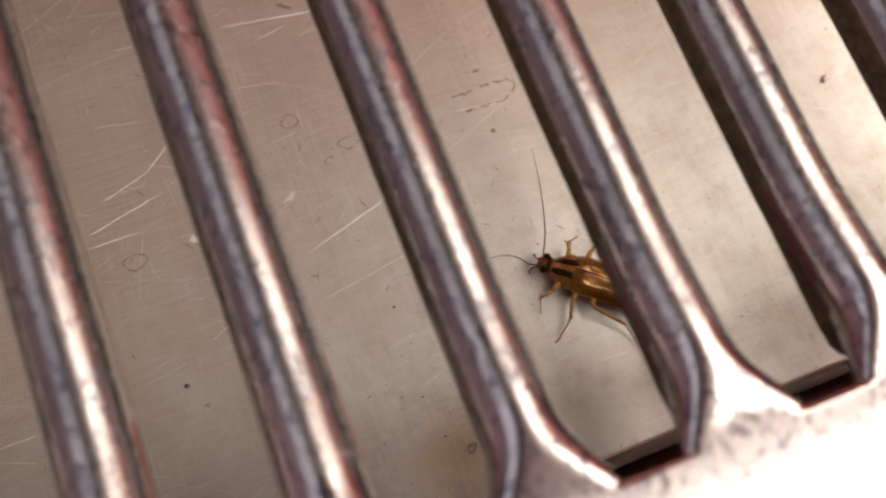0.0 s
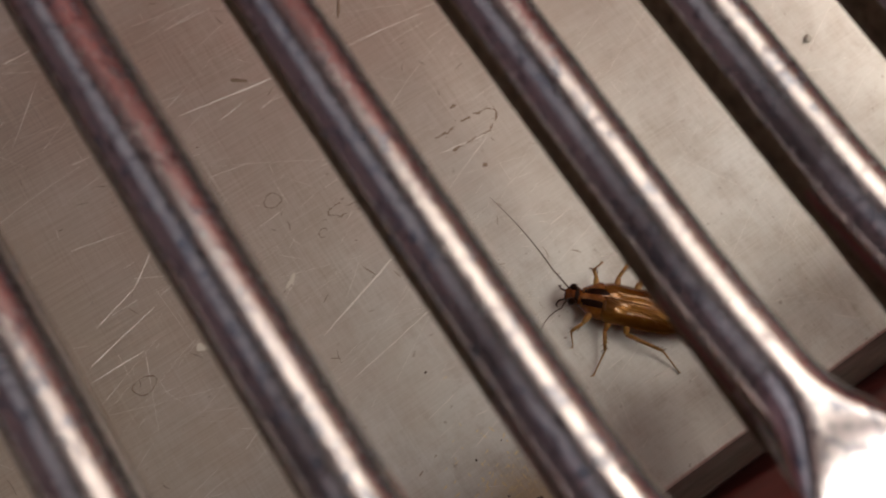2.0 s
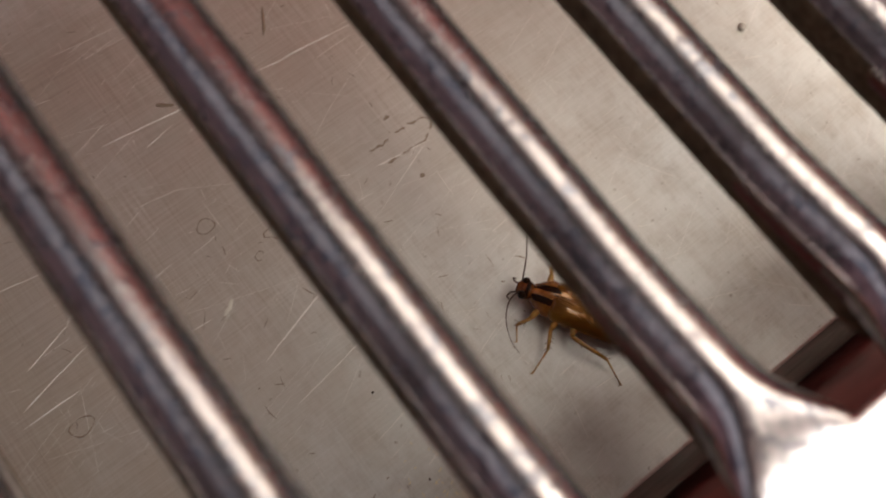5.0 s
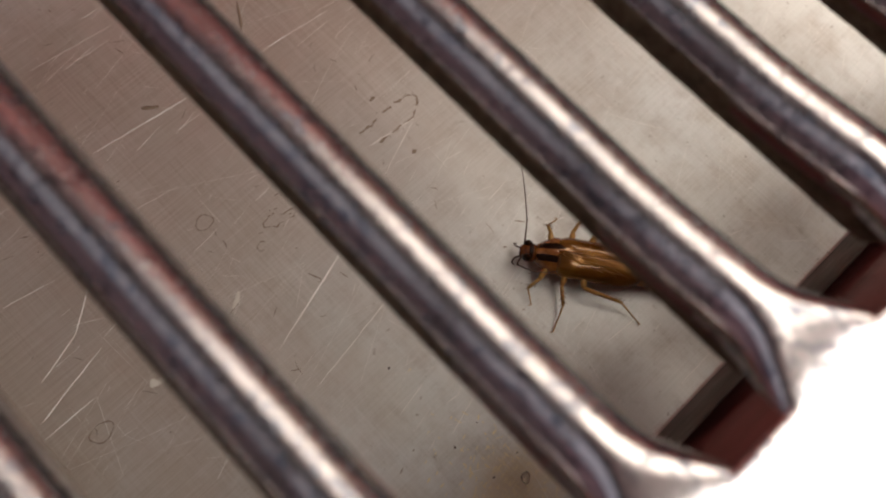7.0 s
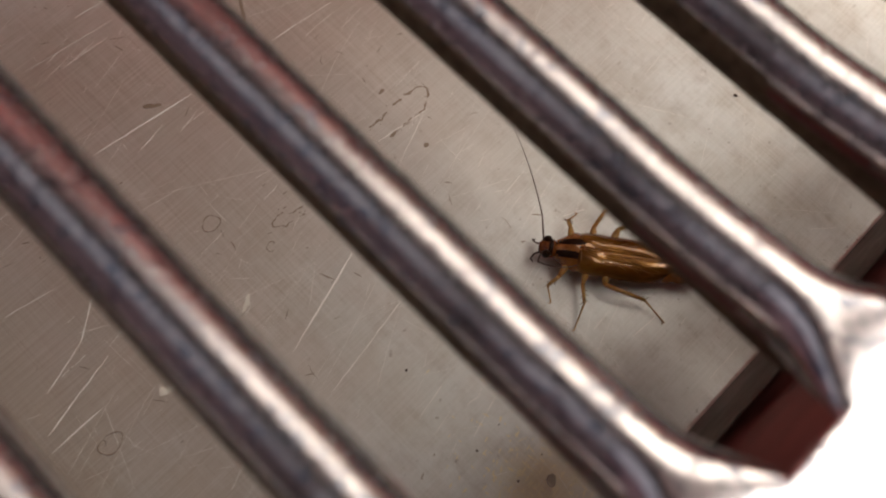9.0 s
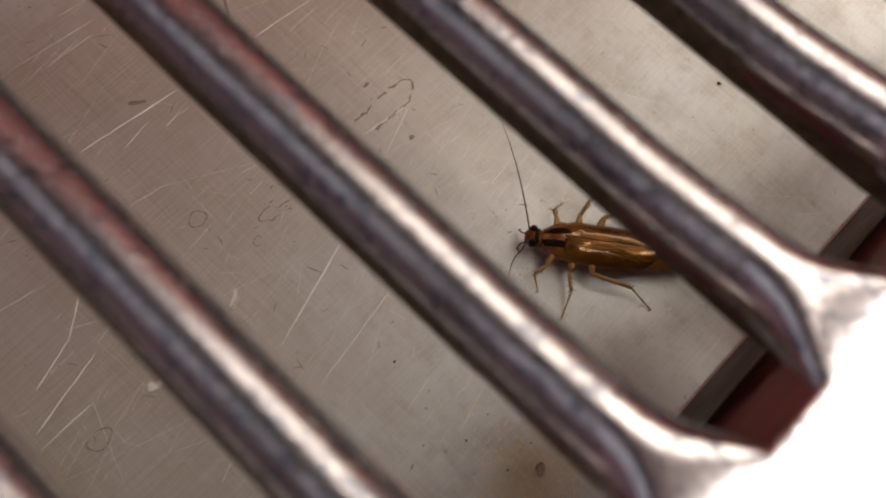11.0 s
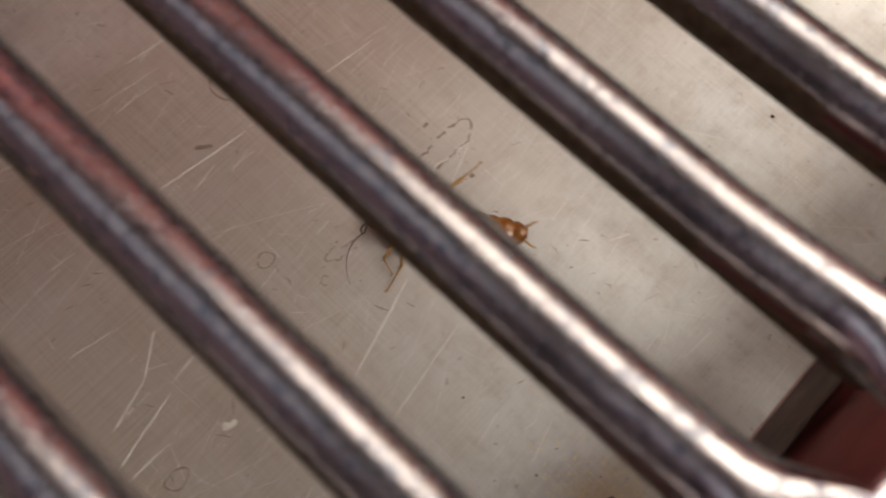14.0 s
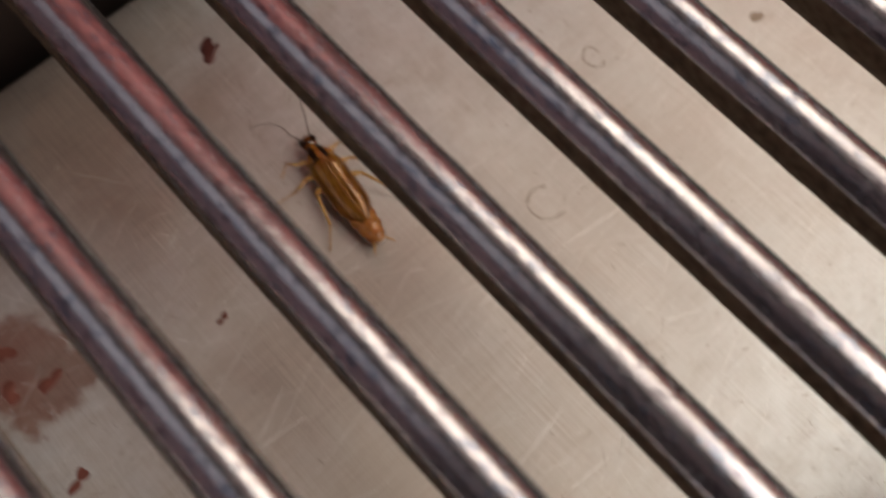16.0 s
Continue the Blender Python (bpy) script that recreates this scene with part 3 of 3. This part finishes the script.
def crumb(x, y, size, seed, material, label, flat=0.6):
    bm = bmesh.new()
    bmesh.ops.create_icosphere(bm, subdivisions=2, radius=size)
    rnd = random.Random(seed)
    turn = Matrix.Rotation(rnd.uniform(0, 3), 3, "Z")
    for v in bm.verts:
        v.co = turn @ Vector((v.co.x * 1.4 * rnd.uniform(0.8, 1.15), v.co.y * rnd.uniform(0.8, 1.15), v.co.z * flat))
    low = min(v.co.z for v in bm.verts)
    for v in bm.verts:
        v.co += Vector((x, y, -low))
    return tagged(part("crumb", bm, material), label, "crumb", "crumbs on the tray")


def stain_line(points, width, seed, label):
    """A broken, uneven outline such as a dried splash leaves."""
    rnd = random.Random(seed)
    pts = []
    for (x0, y0), (x1, y1) in zip(points, points[1:]):
        n = max(2, int(math.hypot(x1 - x0, y1 - y0) / 0.22))
        pts += [(x0 + (x1 - x0) * k / n + rnd.gauss(0, 0.06), y0 + (y1 - y0) * k / n + rnd.gauss(0, 0.06)) for k in range(n)]
    bm = bmesh.new()
    k = 0
    while k < len(pts) - 3:
        n = rnd.randint(4, 11)
        run = pts[k:k + n]
        if len(run) > 2:
            ribbon(bm, run, [width * rnd.uniform(0.2, 1.15) * (0.3 if j in (0, len(run) - 1) else 1) for j in range(len(run))], 0.012)
        k += n + rnd.choice((-1, 0, 1, 2))
    for x, y in pts[::3]:
        dx, dy = x + rnd.gauss(0, 0.22), y + rnd.gauss(0, 0.22)
        ribbon(bm, [(dx, dy), (dx + 0.08, dy + 0.03), (dx + 0.17, dy)], [0.01, rnd.uniform(0.02, 0.08), 0.01], 0.01)
    return tagged(part("stain", bm, RESIDUE, None, "", False), label, "stain", "stains on the tray")


def plate_marks():
    stain_line([(-0.6, 38.8), (1.2, 38.7), (2.7, 38.9), (4.1, 38.9), (6.1, 38.6), (6.4, 38.0), (5.6, 37.0), (4.6, 36.6), (2.6, 36.6), (1.3, 36.7), (0.0, 36.7)],
               0.14, 2, "long broken brown outline of a dried splash on the tray")
    stain_line([(-9.8, 37.2), (-11.3, 37.5), (-11.9, 38.2), (-13.1, 38.2), (-13.3, 37.6), (-12.5, 36.9), (-11.4, 37.0), (-10.2, 36.5)], 0.08, 3,
               "thin brown teardrop outline on the steel tray")
    stain_ring(-17.2, 41.8, 0.75, 0.8, 0, 3, 0.0, 0.06)
    stain_ring(-35.8, 32.8, 1.0, 0.85, 0, 4, 0.0, 0.07)
    stain_ring(-14.8, 36.4, 0.45, 0.4, 0, 15, 0.2, 0.05)
    stain_ring(-6.5, 57.7, 2.2, 2.4, 60, 5, 0.34, 0.13, "open dark ring stain on the steel tray")
    stain_ring(10.2, 67.2, 1.2, 1.3, 0, 6, 0.1, 0.11)
    stain_patch(29.0, 57.9, 0.75, 0.8, 0, 16, RESIDUE, "small round brown spot on the steel tray", 0.01)
    stain_patch(-0.7, 56.5, 1.4, 0.22, 60, 7, RESIDUE, "small dark brown smear on the steel tray")
    stain_patch(-13.6, 54.5, 0.9, 0.22, 150, 17, RESIDUE, "small dark brown smear on the steel tray")
    stain_patch(3.0, 40.7, 0.3, 0.2, 0, 18, RESIDUE, "tiny brown spot on the steel tray", 0.01)
    stain_patch(2.2, 33.8, 0.3, 0.2, 30, 19, RESIDUE, "tiny brown spot on the steel tray", 0.01)
    stain_patch(-19.8, 34.0, 0.6, 0.3, 30, 8, PALE, "pale dried smear on the steel tray", 0.012, 0.35)
    stain_patch(-29.7, 33.0, 0.6, 0.4, 0, 9, PALE, "pale dried smear on the steel tray", 0.02, 0.35)
    stain_patch(-31.0, 74.7, 1.1, 0.8, 60, 10, MAROON, "dark reddish dried drop on the steel tray", 0.12)
    stain_patch(-22.7, 97.9, 1.7, 1.0, 30, 20, MAROON, "dark brown dried drop on the steel tray", 0.12, 0.3)
    for x, y, rx, ry, turn, seed in ((-60.5, 83.6, 0.9, 1.3, 20, 12), (-58.4, 77.8, 0.7, 1.3, 115, 22), (-62.0, 79.5, 0.8, 1.1, 10, 23)):
        stain_patch(x, y, rx, ry, turn, seed, BLOOD, "patch of rusty red dried stain on the tray", 0.03 + seed % 3 * 0.008, 0.32)
    stain_patch(-61.8, 67.8, 1.0, 0.7, 40, 25, BLOOD, "small reddish dried spot on the steel tray", 0.03, 0.5)
    stain_patch(-58.3, 48.9, 1.2, 0.6, 40, 13, RESIDUE, "dark dried patch on the steel tray", 0.03)
    stain_patch(-41.4, 71.3, 0.6, 0.4, 0, 14, BLOOD, "small reddish dried spot on the steel tray", 0.03, 0.4)
    crumb(-13.9, 19.9, 0.11, 1, CRUMB, "tiny dark crumb on the steel tray")
    crumb(-34.7, 19.6, 0.2, 2, CRUMB, "dark brown crumb on the steel tray")
    crumb(38.6, 27.2, 0.36, 3, PALE, "tiny pale crumb on the steel tray")
    crumb(-11.7, 4.7, 0.42, 4, DROP, "tiny clear drop of liquid on the steel tray", 0.75)
    crumb(27.4, 16.7, 0.16, 5, CRUMB, "tiny dark crumb on the steel tray")
    rnd = random.Random(8)
    for x, y in ((-10.7, 6.7), (-14.4, 10.8), (-11.5, 11.0), (-13.7, 6.6), (-17.3, 63.5)):
        crumb(x, y, rnd.uniform(0.05, 0.1), int(-x * 10), CRUMB, "tiny dark crumb on the steel tray")
    bm = bmesh.new()
    for _ in range(300):
        x, y = rnd.gauss(-13.0, 2.6), rnd.gauss(5.0, 3.6)
        if -0.5 < y:
            a = rnd.choice((0.1, 0.45, 1.7)) + rnd.gauss(0, 0.2)
            n = rnd.uniform(0.15, 0.7)
            ribbon(bm, [(x, y), (x + n * math.cos(a) * 0.5, y + n * math.sin(a) * 0.5), (x + n * math.cos(a), y + n * math.sin(a))],
                   [0.02, rnd.uniform(0.03, 0.09), 0.02], 0.01)
    dirt = bmesh.new()
    for _ in range(260):
        x, y = rnd.uniform(-62, 12), rnd.uniform(12, 95)
        a, n = rnd.uniform(0, 3.1), rnd.uniform(0.15, 1.1) * rnd.choice((0.6, 1, 1.6))
        w = rnd.uniform(0.02, 0.07)
        ribbon(dirt, [(x, y), (x + n * math.cos(a) * 0.5 + rnd.gauss(0, 0.08), y + n * math.sin(a) * 0.5), (x + n * math.cos(a), y + n * math.sin(a))],
               [w * 0.4, w, w * 0.3], 0.01)
    tagged(part("dirt_haze", dirt, RESIDUE, tray, "brown dirt flecks and short dark smears", False), kind="stuff")
    tagged(part("residue_haze", bm, YELLOW, tray, "yellowish dried residue by the front edge", False), kind="stuff")


plate_marks()


# ---- the cockroach: x ahead, origin on the plate under its middle ----
BODY = 15.0


def oval_ring(x, half, up, down, zc, n=20):
    return [(x, half * math.cos(a), zc + (up if math.sin(a) > 0 else down) * math.sin(a)) for a in (2 * math.pi * k / n for k in range(n))]


def wing_height(s, u):
    """Almost flat over the back, then down over the side."""
    return 2.62 - 0.32 * s - 0.32 * u * u - 0.85 * u**6 * (1 - 0.4 * s) + 0.10 * math.exp(-((s - 0.14) / 0.10) ** 2)


def cockroach():
    roach = tagged(new("cockroach"), "glossy golden brown cockroach with two dark stripes behind its head", "insect")
    # abdomen
    bm = bmesh.new()
    rings = []
    for k in range(49):
        s = k / 48
        x = 3.2 - 10.6 * s
        half = 1.62 * (1 - abs((s - 0.4) / 0.62) ** 4) ** 0.5
        seg = 1 - 0.10 * (0.5 + 0.5 * math.cos(2 * math.pi * s * 8)) ** 2
        rings.append(oval_ring(x, half * seg, 0.95 * seg, 0.75 * seg, 1.35 - 0.2 * s))
    loft(bm, rings)
    part("abdomen", bm, AMBER, roach, "amber banded abdomen tip")
    # wings
    for side in (1, -1):
        bm = bmesh.new()
        nx, ny = 22, 9
        top = []
        for i in range(nx + 1):
            s = i / nx
            x = 4.0 - 8.8 * s
            wide = 2.0 * (min(1, (s + 0.22) / 0.30) ** 0.5) * (1 - max(0, (s - 0.6) / 0.4) ** 2.4 * 0.66)
            row = []
            for j in range(ny + 1):
                u = j / ny
                y = side * (wide * u - 0.25 * (1 - u))
                z = wing_height(s, u) + (0.05 if side > 0 else 0.0)
                row.append((x, y, z))
            top.append(row)
        vs = [[bm.verts.new(p) for p in row] for row in top]
        lo = [[bm.verts.new((p[0], p[1] * 0.99, p[2] - 0.1)) for p in row] for row in top]
        for a, b in zip(vs, vs[1:]):
            for j in range(ny):
                bm.faces.new((a[j], a[j + 1], b[j + 1], b[j]))
        for a, b in zip(lo, lo[1:]):
            for j in range(ny):
                bm.faces.new((a[j], b[j], b[j + 1], a[j + 1]))
        for i in range(nx):
            bm.faces.new((vs[i][ny], lo[i][ny], lo[i + 1][ny], vs[i + 1][ny]))
            bm.faces.new((vs[i][0], vs[i + 1][0], lo[i + 1][0], lo[i][0]))
        for j in range(ny):
            bm.faces.new((vs[0][j], lo[0][j], lo[0][j + 1], vs[0][j + 1]))
            bm.faces.new((vs[nx][j], vs[nx][j + 1], lo[nx][j + 1], lo[nx][j]))
        wing = part("wing", bm, WING, roach)
        def on_wing(i, j):
            i, j = min(nx - 0.001, max(0.0, i)), min(ny - 0.001, max(0.0, j))
            a, b, u, v = int(i), int(j), i - int(i), j - int(j)
            near = Vector(top[a][b]).lerp(Vector(top[a + 1][b]), u)
            return near.lerp(Vector(top[a][b + 1]).lerp(Vector(top[a + 1][b + 1]), u), v) + Vector((0, 0, 0.004))

        for q in (0.2, 0.5, 0.8):
            bm = bmesh.new()
            pts = [on_wing(i, 0.4 + (ny - 1.0) * q * (i / nx) ** 0.55) for i in range(1, nx)]
            tube(bm, pts, [0.028 - 0.0008 * i for i in range(len(pts))], 5)
            part("vein", bm, VEIN, wing)
        for r in range(5):
            bm = bmesh.new()
            i0 = 3.0 + 3.2 * r
            pts = [on_wing(i0 + 0.55 * n, 0.5 + (ny - 1.0) * 0.52 * (i0 / nx) ** 0.55 + 0.42 * n) for n in range(9) if 0.5 + (ny - 1.0) * 0.52 * (i0 / nx) ** 0.55 + 0.42 * n < ny - 0.4]
            if len(pts) > 2:
                tube(bm, pts, [0.013] * len(pts), 4)
                part("vein", bm, VEIN, wing)
    # pronotum with its two stripes
    bm = bmesh.new()
    nx, ny = 14, 16

    def shield(s, u, lift=0.0):
        half = 1.80 * min(1.0, (s + 0.10) / 0.66) ** 0.55 * (1 - 0.05 * max(0.0, (s - 0.6) / 0.4))
        return (6.1 - 3.0 * s, half * u, 2.66 + 0.08 * math.sin(math.pi * s) - 0.35 * abs(u) ** 1.3 - 0.75 * abs(u) ** 4 + lift - 0.45 * (1 - s) ** 2)

    vs = [[bm.verts.new(shield(i / nx, 2 * j / ny - 1)) for j in range(ny + 1)] for i in range(nx + 1)]
    lo = [[bm.verts.new(Vector(shield(i / nx, 2 * j / ny - 1, -0.14))) for j in range(ny + 1)] for i in range(nx + 1)]
    for a, b in zip(vs, vs[1:]):
        for j in range(ny):
            bm.faces.new((a[j], a[j + 1], b[j + 1], b[j]))
    for a, b in zip(lo, lo[1:]):
        for j in range(ny):
            bm.faces.new((a[j], b[j], b[j + 1], a[j + 1]))
    for i in range(nx):
        bm.faces.new((vs[i][ny], lo[i][ny], lo[i + 1][ny], vs[i + 1][ny]))
        bm.faces.new((vs[i][0], vs[i + 1][0], lo[i + 1][0], lo[i][0]))
    for j in range(ny):
        bm.faces.new((vs[0][j], lo[0][j], lo[0][j + 1], vs[0][j + 1]))
        bm.faces.new((vs[nx][j], vs[nx][j + 1], lo[nx][j + 1], lo[nx][j]))
    pron = part("pronotum", bm, AMBER, roach)
    for side in (1, -1):
        bm = bmesh.new()
        rows = []
        for i in range(11):
            s = 0.05 + 0.92 * i / 10
            half = shield(s, 1.0)[1]
            w = (0.14 + 0.17 * math.sin(math.pi * (0.15 + 0.75 * i / 10))) * min(1.0, (10.4 - i) / 2.0) ** 0.5
            c = side * (0.50 + 0.20 * i / 10)
            rows.append([bm.verts.new(shield(s, (c + w * q) / half, 0.014)) for q in (-1, -0.5, 0, 0.5, 1)])
        for a, b in zip(rows, rows[1:]):
            for j in range(4):
                bm.faces.new((a[j], a[j + 1], b[j + 1], b[j]))
        part("stripe", bm, STRIPE, pron, "blackish stripe")
    # thorax under the shield
    bm = bmesh.new()
    loft(bm, [oval_ring(5.9 - 0.45 * k, 1.5 * math.sin(math.pi * (0.2 + 0.6 * k / 8)), 0.75, 0.8, 1.4) for k in range(9)])
    part("thorax", bm, AMBER, roach)
    # head
    bm = bmesh.new()
    loft(bm, [oval_ring(7.45 - 0.2 * k, 0.92 * math.sin(math.pi * (0.08 + 0.84 * k / 9)) ** 0.6, 0.75 * math.sin(math.pi * (0.08 + 0.84 * k / 9)) ** 0.6,
                        0.9 * math.sin(math.pi * (0.08 + 0.84 * k / 9)) ** 0.6, 1.55) for k in range(10)])
    head = part("head", bm, CROWN, roach, "dark reddish brown head")
    for side in (1, -1):
        bm = bmesh.new()
        bmesh.ops.create_uvsphere(bm, u_segments=14, v_segments=10, radius=0.50)
        for v in bm.verts:
            v.co = Vector((v.co.x * 0.8 + 6.75, v.co.y * 0.75 + side * 0.66, v.co.z * 1.25 + 1.8))
        part("eye", bm, STRIPE, head, "black eye")
        bm = bmesh.new()
        tube(bm, [(7.2, side * 0.35, 1.2), (7.75, side * 0.55, 0.9), (7.95, side * 0.9, 0.5), (7.7, side * 1.05, 0.2)], [0.09, 0.08, 0.08, 0.06], 6)
        part("feeler", bm, FEELER, head)
        bm = bmesh.new()
        tube(bm, [(-6.9, side * 0.5, 1.3), (-7.4, side * 0.8, 1.35), (-7.9, side * 1.15, 1.4), (-8.4, side * 1.35, 1.45)], [0.1, 0.13, 0.1, 0.03], 7)
        part("cercus", bm, LEG, roach)
    bm = bmesh.new()
    loft(bm, [oval_ring(6.62 - 0.13 * k, 0.88 - 0.02 * k, 0.72, 0.3, 1.64) for k in range(4)])
    part("head_band", bm, STRIPE, head, "dark band across the crown")
    return roach


roach = cockroach()
RAISE = 0.4
for ob in roach.children_recursive:
    ob.data.transform(Matrix.Translation((0, 0, RAISE * MM)))


def leg(x, side, knee, ankle, toe, thick):
    """One leg, hinged where it leaves the body. Points are from the hinge, y outwards."""
    bm = bmesh.new()
    hip_z = 2.0
    k, a, e = (Vector((p[0], side * (p[1] + 0.35), p[2] - hip_z)) for p in (knee, ankle, toe))
    h = Vector((0, 0, 0))
    tube(bm, [h, h.lerp(k, 0.35), h.lerp(k, 0.75), k], [thick * 1.1, thick * 1.9, thick * 1.6, thick * 1.05], 8)
    ob = part("leg", bm, LEG, roach)
    ob.location = Vector((x, side * 0.9, hip_z)) * MM
    bm = bmesh.new()
    tube(bm, [k, k.lerp(a, 0.5), a], [thick * 1.05, thick * 1.0, thick * 0.8], 7)
    spines = []
    rnd = random.Random(int(abs(x) * 10) + side)
    d = (a - k).normalized()
    for n in range(9):
        p = k.lerp(a, 0.15 + 0.83 * n / 8)
        out = Vector((rnd.uniform(-1, 1), rnd.uniform(-1, 1), rnd.uniform(-0.2, 0.8)))
        out = (out - d * out.dot(d)).normalized() * 0.4 + d * 0.35
        spines.append((p, p + out * 0.5, p + out))
    part("shin", bm, LEG, ob)
    bm = bmesh.new()
    for line in spines:
        tube(bm, line, [0.045, 0.032, 0.010], 4)
    part("spines", bm, SPINE, ob, "dark bristling spines")
    bm = bmesh.new()
    tip = e + Vector((0.25, side * 0.12, 0.0))
    tube(bm, [a, a.lerp(e, 0.33), a.lerp(e, 0.36), a.lerp(e, 0.66), a.lerp(e, 0.7), e, tip], [thick * 0.5, thick * 0.45, thick * 0.34, thick * 0.42, thick * 0.32, thick * 0.42, 0.03], 6)
    part("foot", bm, LEG, ob)
    return ob


LEGS = [
    (leg(4.6, 1, (0.7, 1.1, 1.6), (1.6, 2.0, 1.3), (1.0, 3.2, 0.12), 0.17), 0),
    (leg(4.6, -1, (0.2, 1.0, 1.9), (0.5, 1.7, 1.6), (-0.5, 3.0, 0.12), 0.17), 1),
    (leg(2.8, 1, (0.4, 1.4, 1.7), (0.0, 3.1, 1.2), (0.5, 5.4, 0.12), 0.18), 1),
    (leg(2.8, -1, (-0.1, 1.4, 1.8), (-1.0, 3.2, 1.3), (-2.2, 4.6, 0.12), 0.18), 0),
    (leg(1.4, 1, (-0.2, 1.3, 1.7), (-3.9, 2.0, 1.2), (-6.0, 3.5, 0.12), 0.19), 0),
    (leg(1.2, -1, (-0.7, 1.5, 1.8), (-3.6, 3.2, 1.3), (-5.6, 4.8, 0.12), 0.19), 1),
]


def antenna(side, length, bend):
    """A feeler in two pieces, so that its tip can fold; bend is its curl, in radians."""
    def at(k):
        r = length / max(abs(bend), 1e-3)
        a = abs(bend) * k
        return Vector((r * math.sin(a), math.copysign(r * (1 - math.cos(a)), bend), 0.9 * math.sin(math.pi * k) - 0.4 * k))

    bm = bmesh.new()
    tube(bm, [at(k / 20) for k in range(5)], [0.085 - 0.004 * k for k in range(5)], 6)
    ob = part("antenna", bm, FEELER, roach)
    ob.location = Vector((7.1, side * 0.45, 1.9 + RAISE)) * MM
    joint = at(0.2)
    bm = bmesh.new()
    tube(bm, [at(k / 20) - joint for k in range(4, 21)], [0.069 - 0.0032 * (k - 4) for k in range(4, 21)], 6)
    tip = part("antenna_tip", bm, FEELER, ob)
    tip.location = joint * MM
    return ob, tip


(FEELER_RIGHT, TIP_RIGHT), (FEELER_LEFT, TIP_LEFT) = antenna(-1, 11.5, 0.12), antenna(1, 6.5, 1.7)

# seconds, head x, head y, heading
ROACH_ROWS = [
    (0.0, 0.6, 18.9, 142), (0.5, 0.8, 18.6, 141), (1.0, 0.9, 18.5, 138), (1.5, 0.6, 19.0, 136), (2.0, 0.7, 18.8, 135), (2.5, 0.6, 19.0, 134),
    (3.0, 0.7, 18.9, 134), (3.5, 1.2, 18.9, 133), (4.0, 2.4, 19.3, 126), (4.5, 2.1, 19.6, 121), (7.0, 2.0, 19.5, 128), (9.0, 1.9, 19.4, 127),
    (12.0, 1.9, 19.4, 127), (12.5, 1.9, 19.6, 127), (12.7, 1.9, 20.0, 126), (13.0, 1.0, 23.9, 119), (13.2, 1.2, 27.0, 112), (13.4, -0.4, 30.2, 108),
    (13.6, -0.6, 33.8, 109), (13.8, -3.3, 35.0, 115), (14.0, -8.3, 37.5, 128),
]
ROACH_RUN = [
    (14.2, -11.9, 38.8, 140), (14.3, -13.5, 39.2, 140), (14.4, -14.3, 40.9, 133), (14.5, -15.1, 43.7, 128), (14.6, -16.5, 46.4, 124),
    (14.7, -16.8, 49.5, 118), (14.8, -18.9, 52.0, 112), (15.0, -22.1, 57.2, 104), (15.2, -21.9, 63.5, 100), (15.4, -23.4, 69.7, 96),
    (15.5, -23.8, 72.7, 99), (15.6, -22.5, 74.9, 91), (15.7, -21.7, 77.0, 86), (15.8, -22.0, 79.2, 86), (15.9, -22.3, 80.2, 84), (16.0, -22.1, 80.9, 83),
]
# seconds and the way each feeler points, in degrees of the plan
RIGHT_SWEEP = [(0, 63), (0.5, 83), (1, 68), (2, 100), (2.5, 40), (3, 64), (3.5, 69), (4, 81), (4.5, 50), (7, 40), (7.5, 69), (8, 36), (8.5, 36), (9, 48),
               (11.5, 57), (12, 95), (12.5, 46), (13, 33), (13.4, 37), (13.6, 40), (14.2, 95), (15, 70), (15.6, 60), (16, 60)]
LEFT_SWEEP = [(0, 147), (1, 212), (2, 191), (3, 172), (3.5, 188), (7, 185), (8, 186), (9, 190), (12.5, 146), (13, 123), (13.5, 130), (14.2, 220), (14.6, 170),
              (15.2, 104), (15.6, 133), (16, 116)]


def heading_at(t):
    rows = ROACH_ROWS + ROACH_RUN
    return float(np.interp(t, [r[0] for r in rows], [r[3] for r in rows]))


def motions():
    rows = []
    for t, x, y, a in ROACH_ROWS + ROACH_RUN:
        c, s = math.cos(radians(a)), math.sin(radians(a))
        rows.append((t, pose((x - c * BODY / 2) * MM, (y - s * BODY / 2) * MM, 0, 0, 0, a)))
    walk(roach, rows)
    for ob, sweep, side in ((FEELER_RIGHT, RIGHT_SWEEP, -1), (FEELER_LEFT, LEFT_SWEEP, 1)):
        place = tuple(ob.location)
        walk(ob, [(t, pose(*place, 0, -2, a - heading_at(t))) for t, a in sweep])
    for ob, fold in ((TIP_RIGHT, [(0, 8), (2.5, -10), (4.5, 6), (9, 8), (13, -8), (16, 5)]),
                     (TIP_LEFT, [(0, -45), (1, -60), (2, -40), (4.5, -20), (5.2, 20), (6.0, 60), (7.0, 75), (9.0, 75), (9.8, 40), (10.5, 0), (12, -45), (16, -50)])):
        place = tuple(ob.location)
        walk(ob, [(t, pose(*place, 0, 0, a)) for t, a in fold])
    for ob, phase in LEGS:
        place = tuple(ob.location)
        side = 1 if place[1] > 0 else -1
        keys = [(0.0, 0.0), (12.6, 0.0)]
        t, k = 12.7, phase
        while t < 15.65:
            keys.append((round(t, 2), 17 * (1 if k % 2 else -1) * side))
            t, k = t + 0.1, k + 1
        keys += [(15.8, 4.0 * side), (16.0, 0.0)]
        walk(ob, [(t, pose(*place, 0, 0, a)) for t, a in keys])


motions()
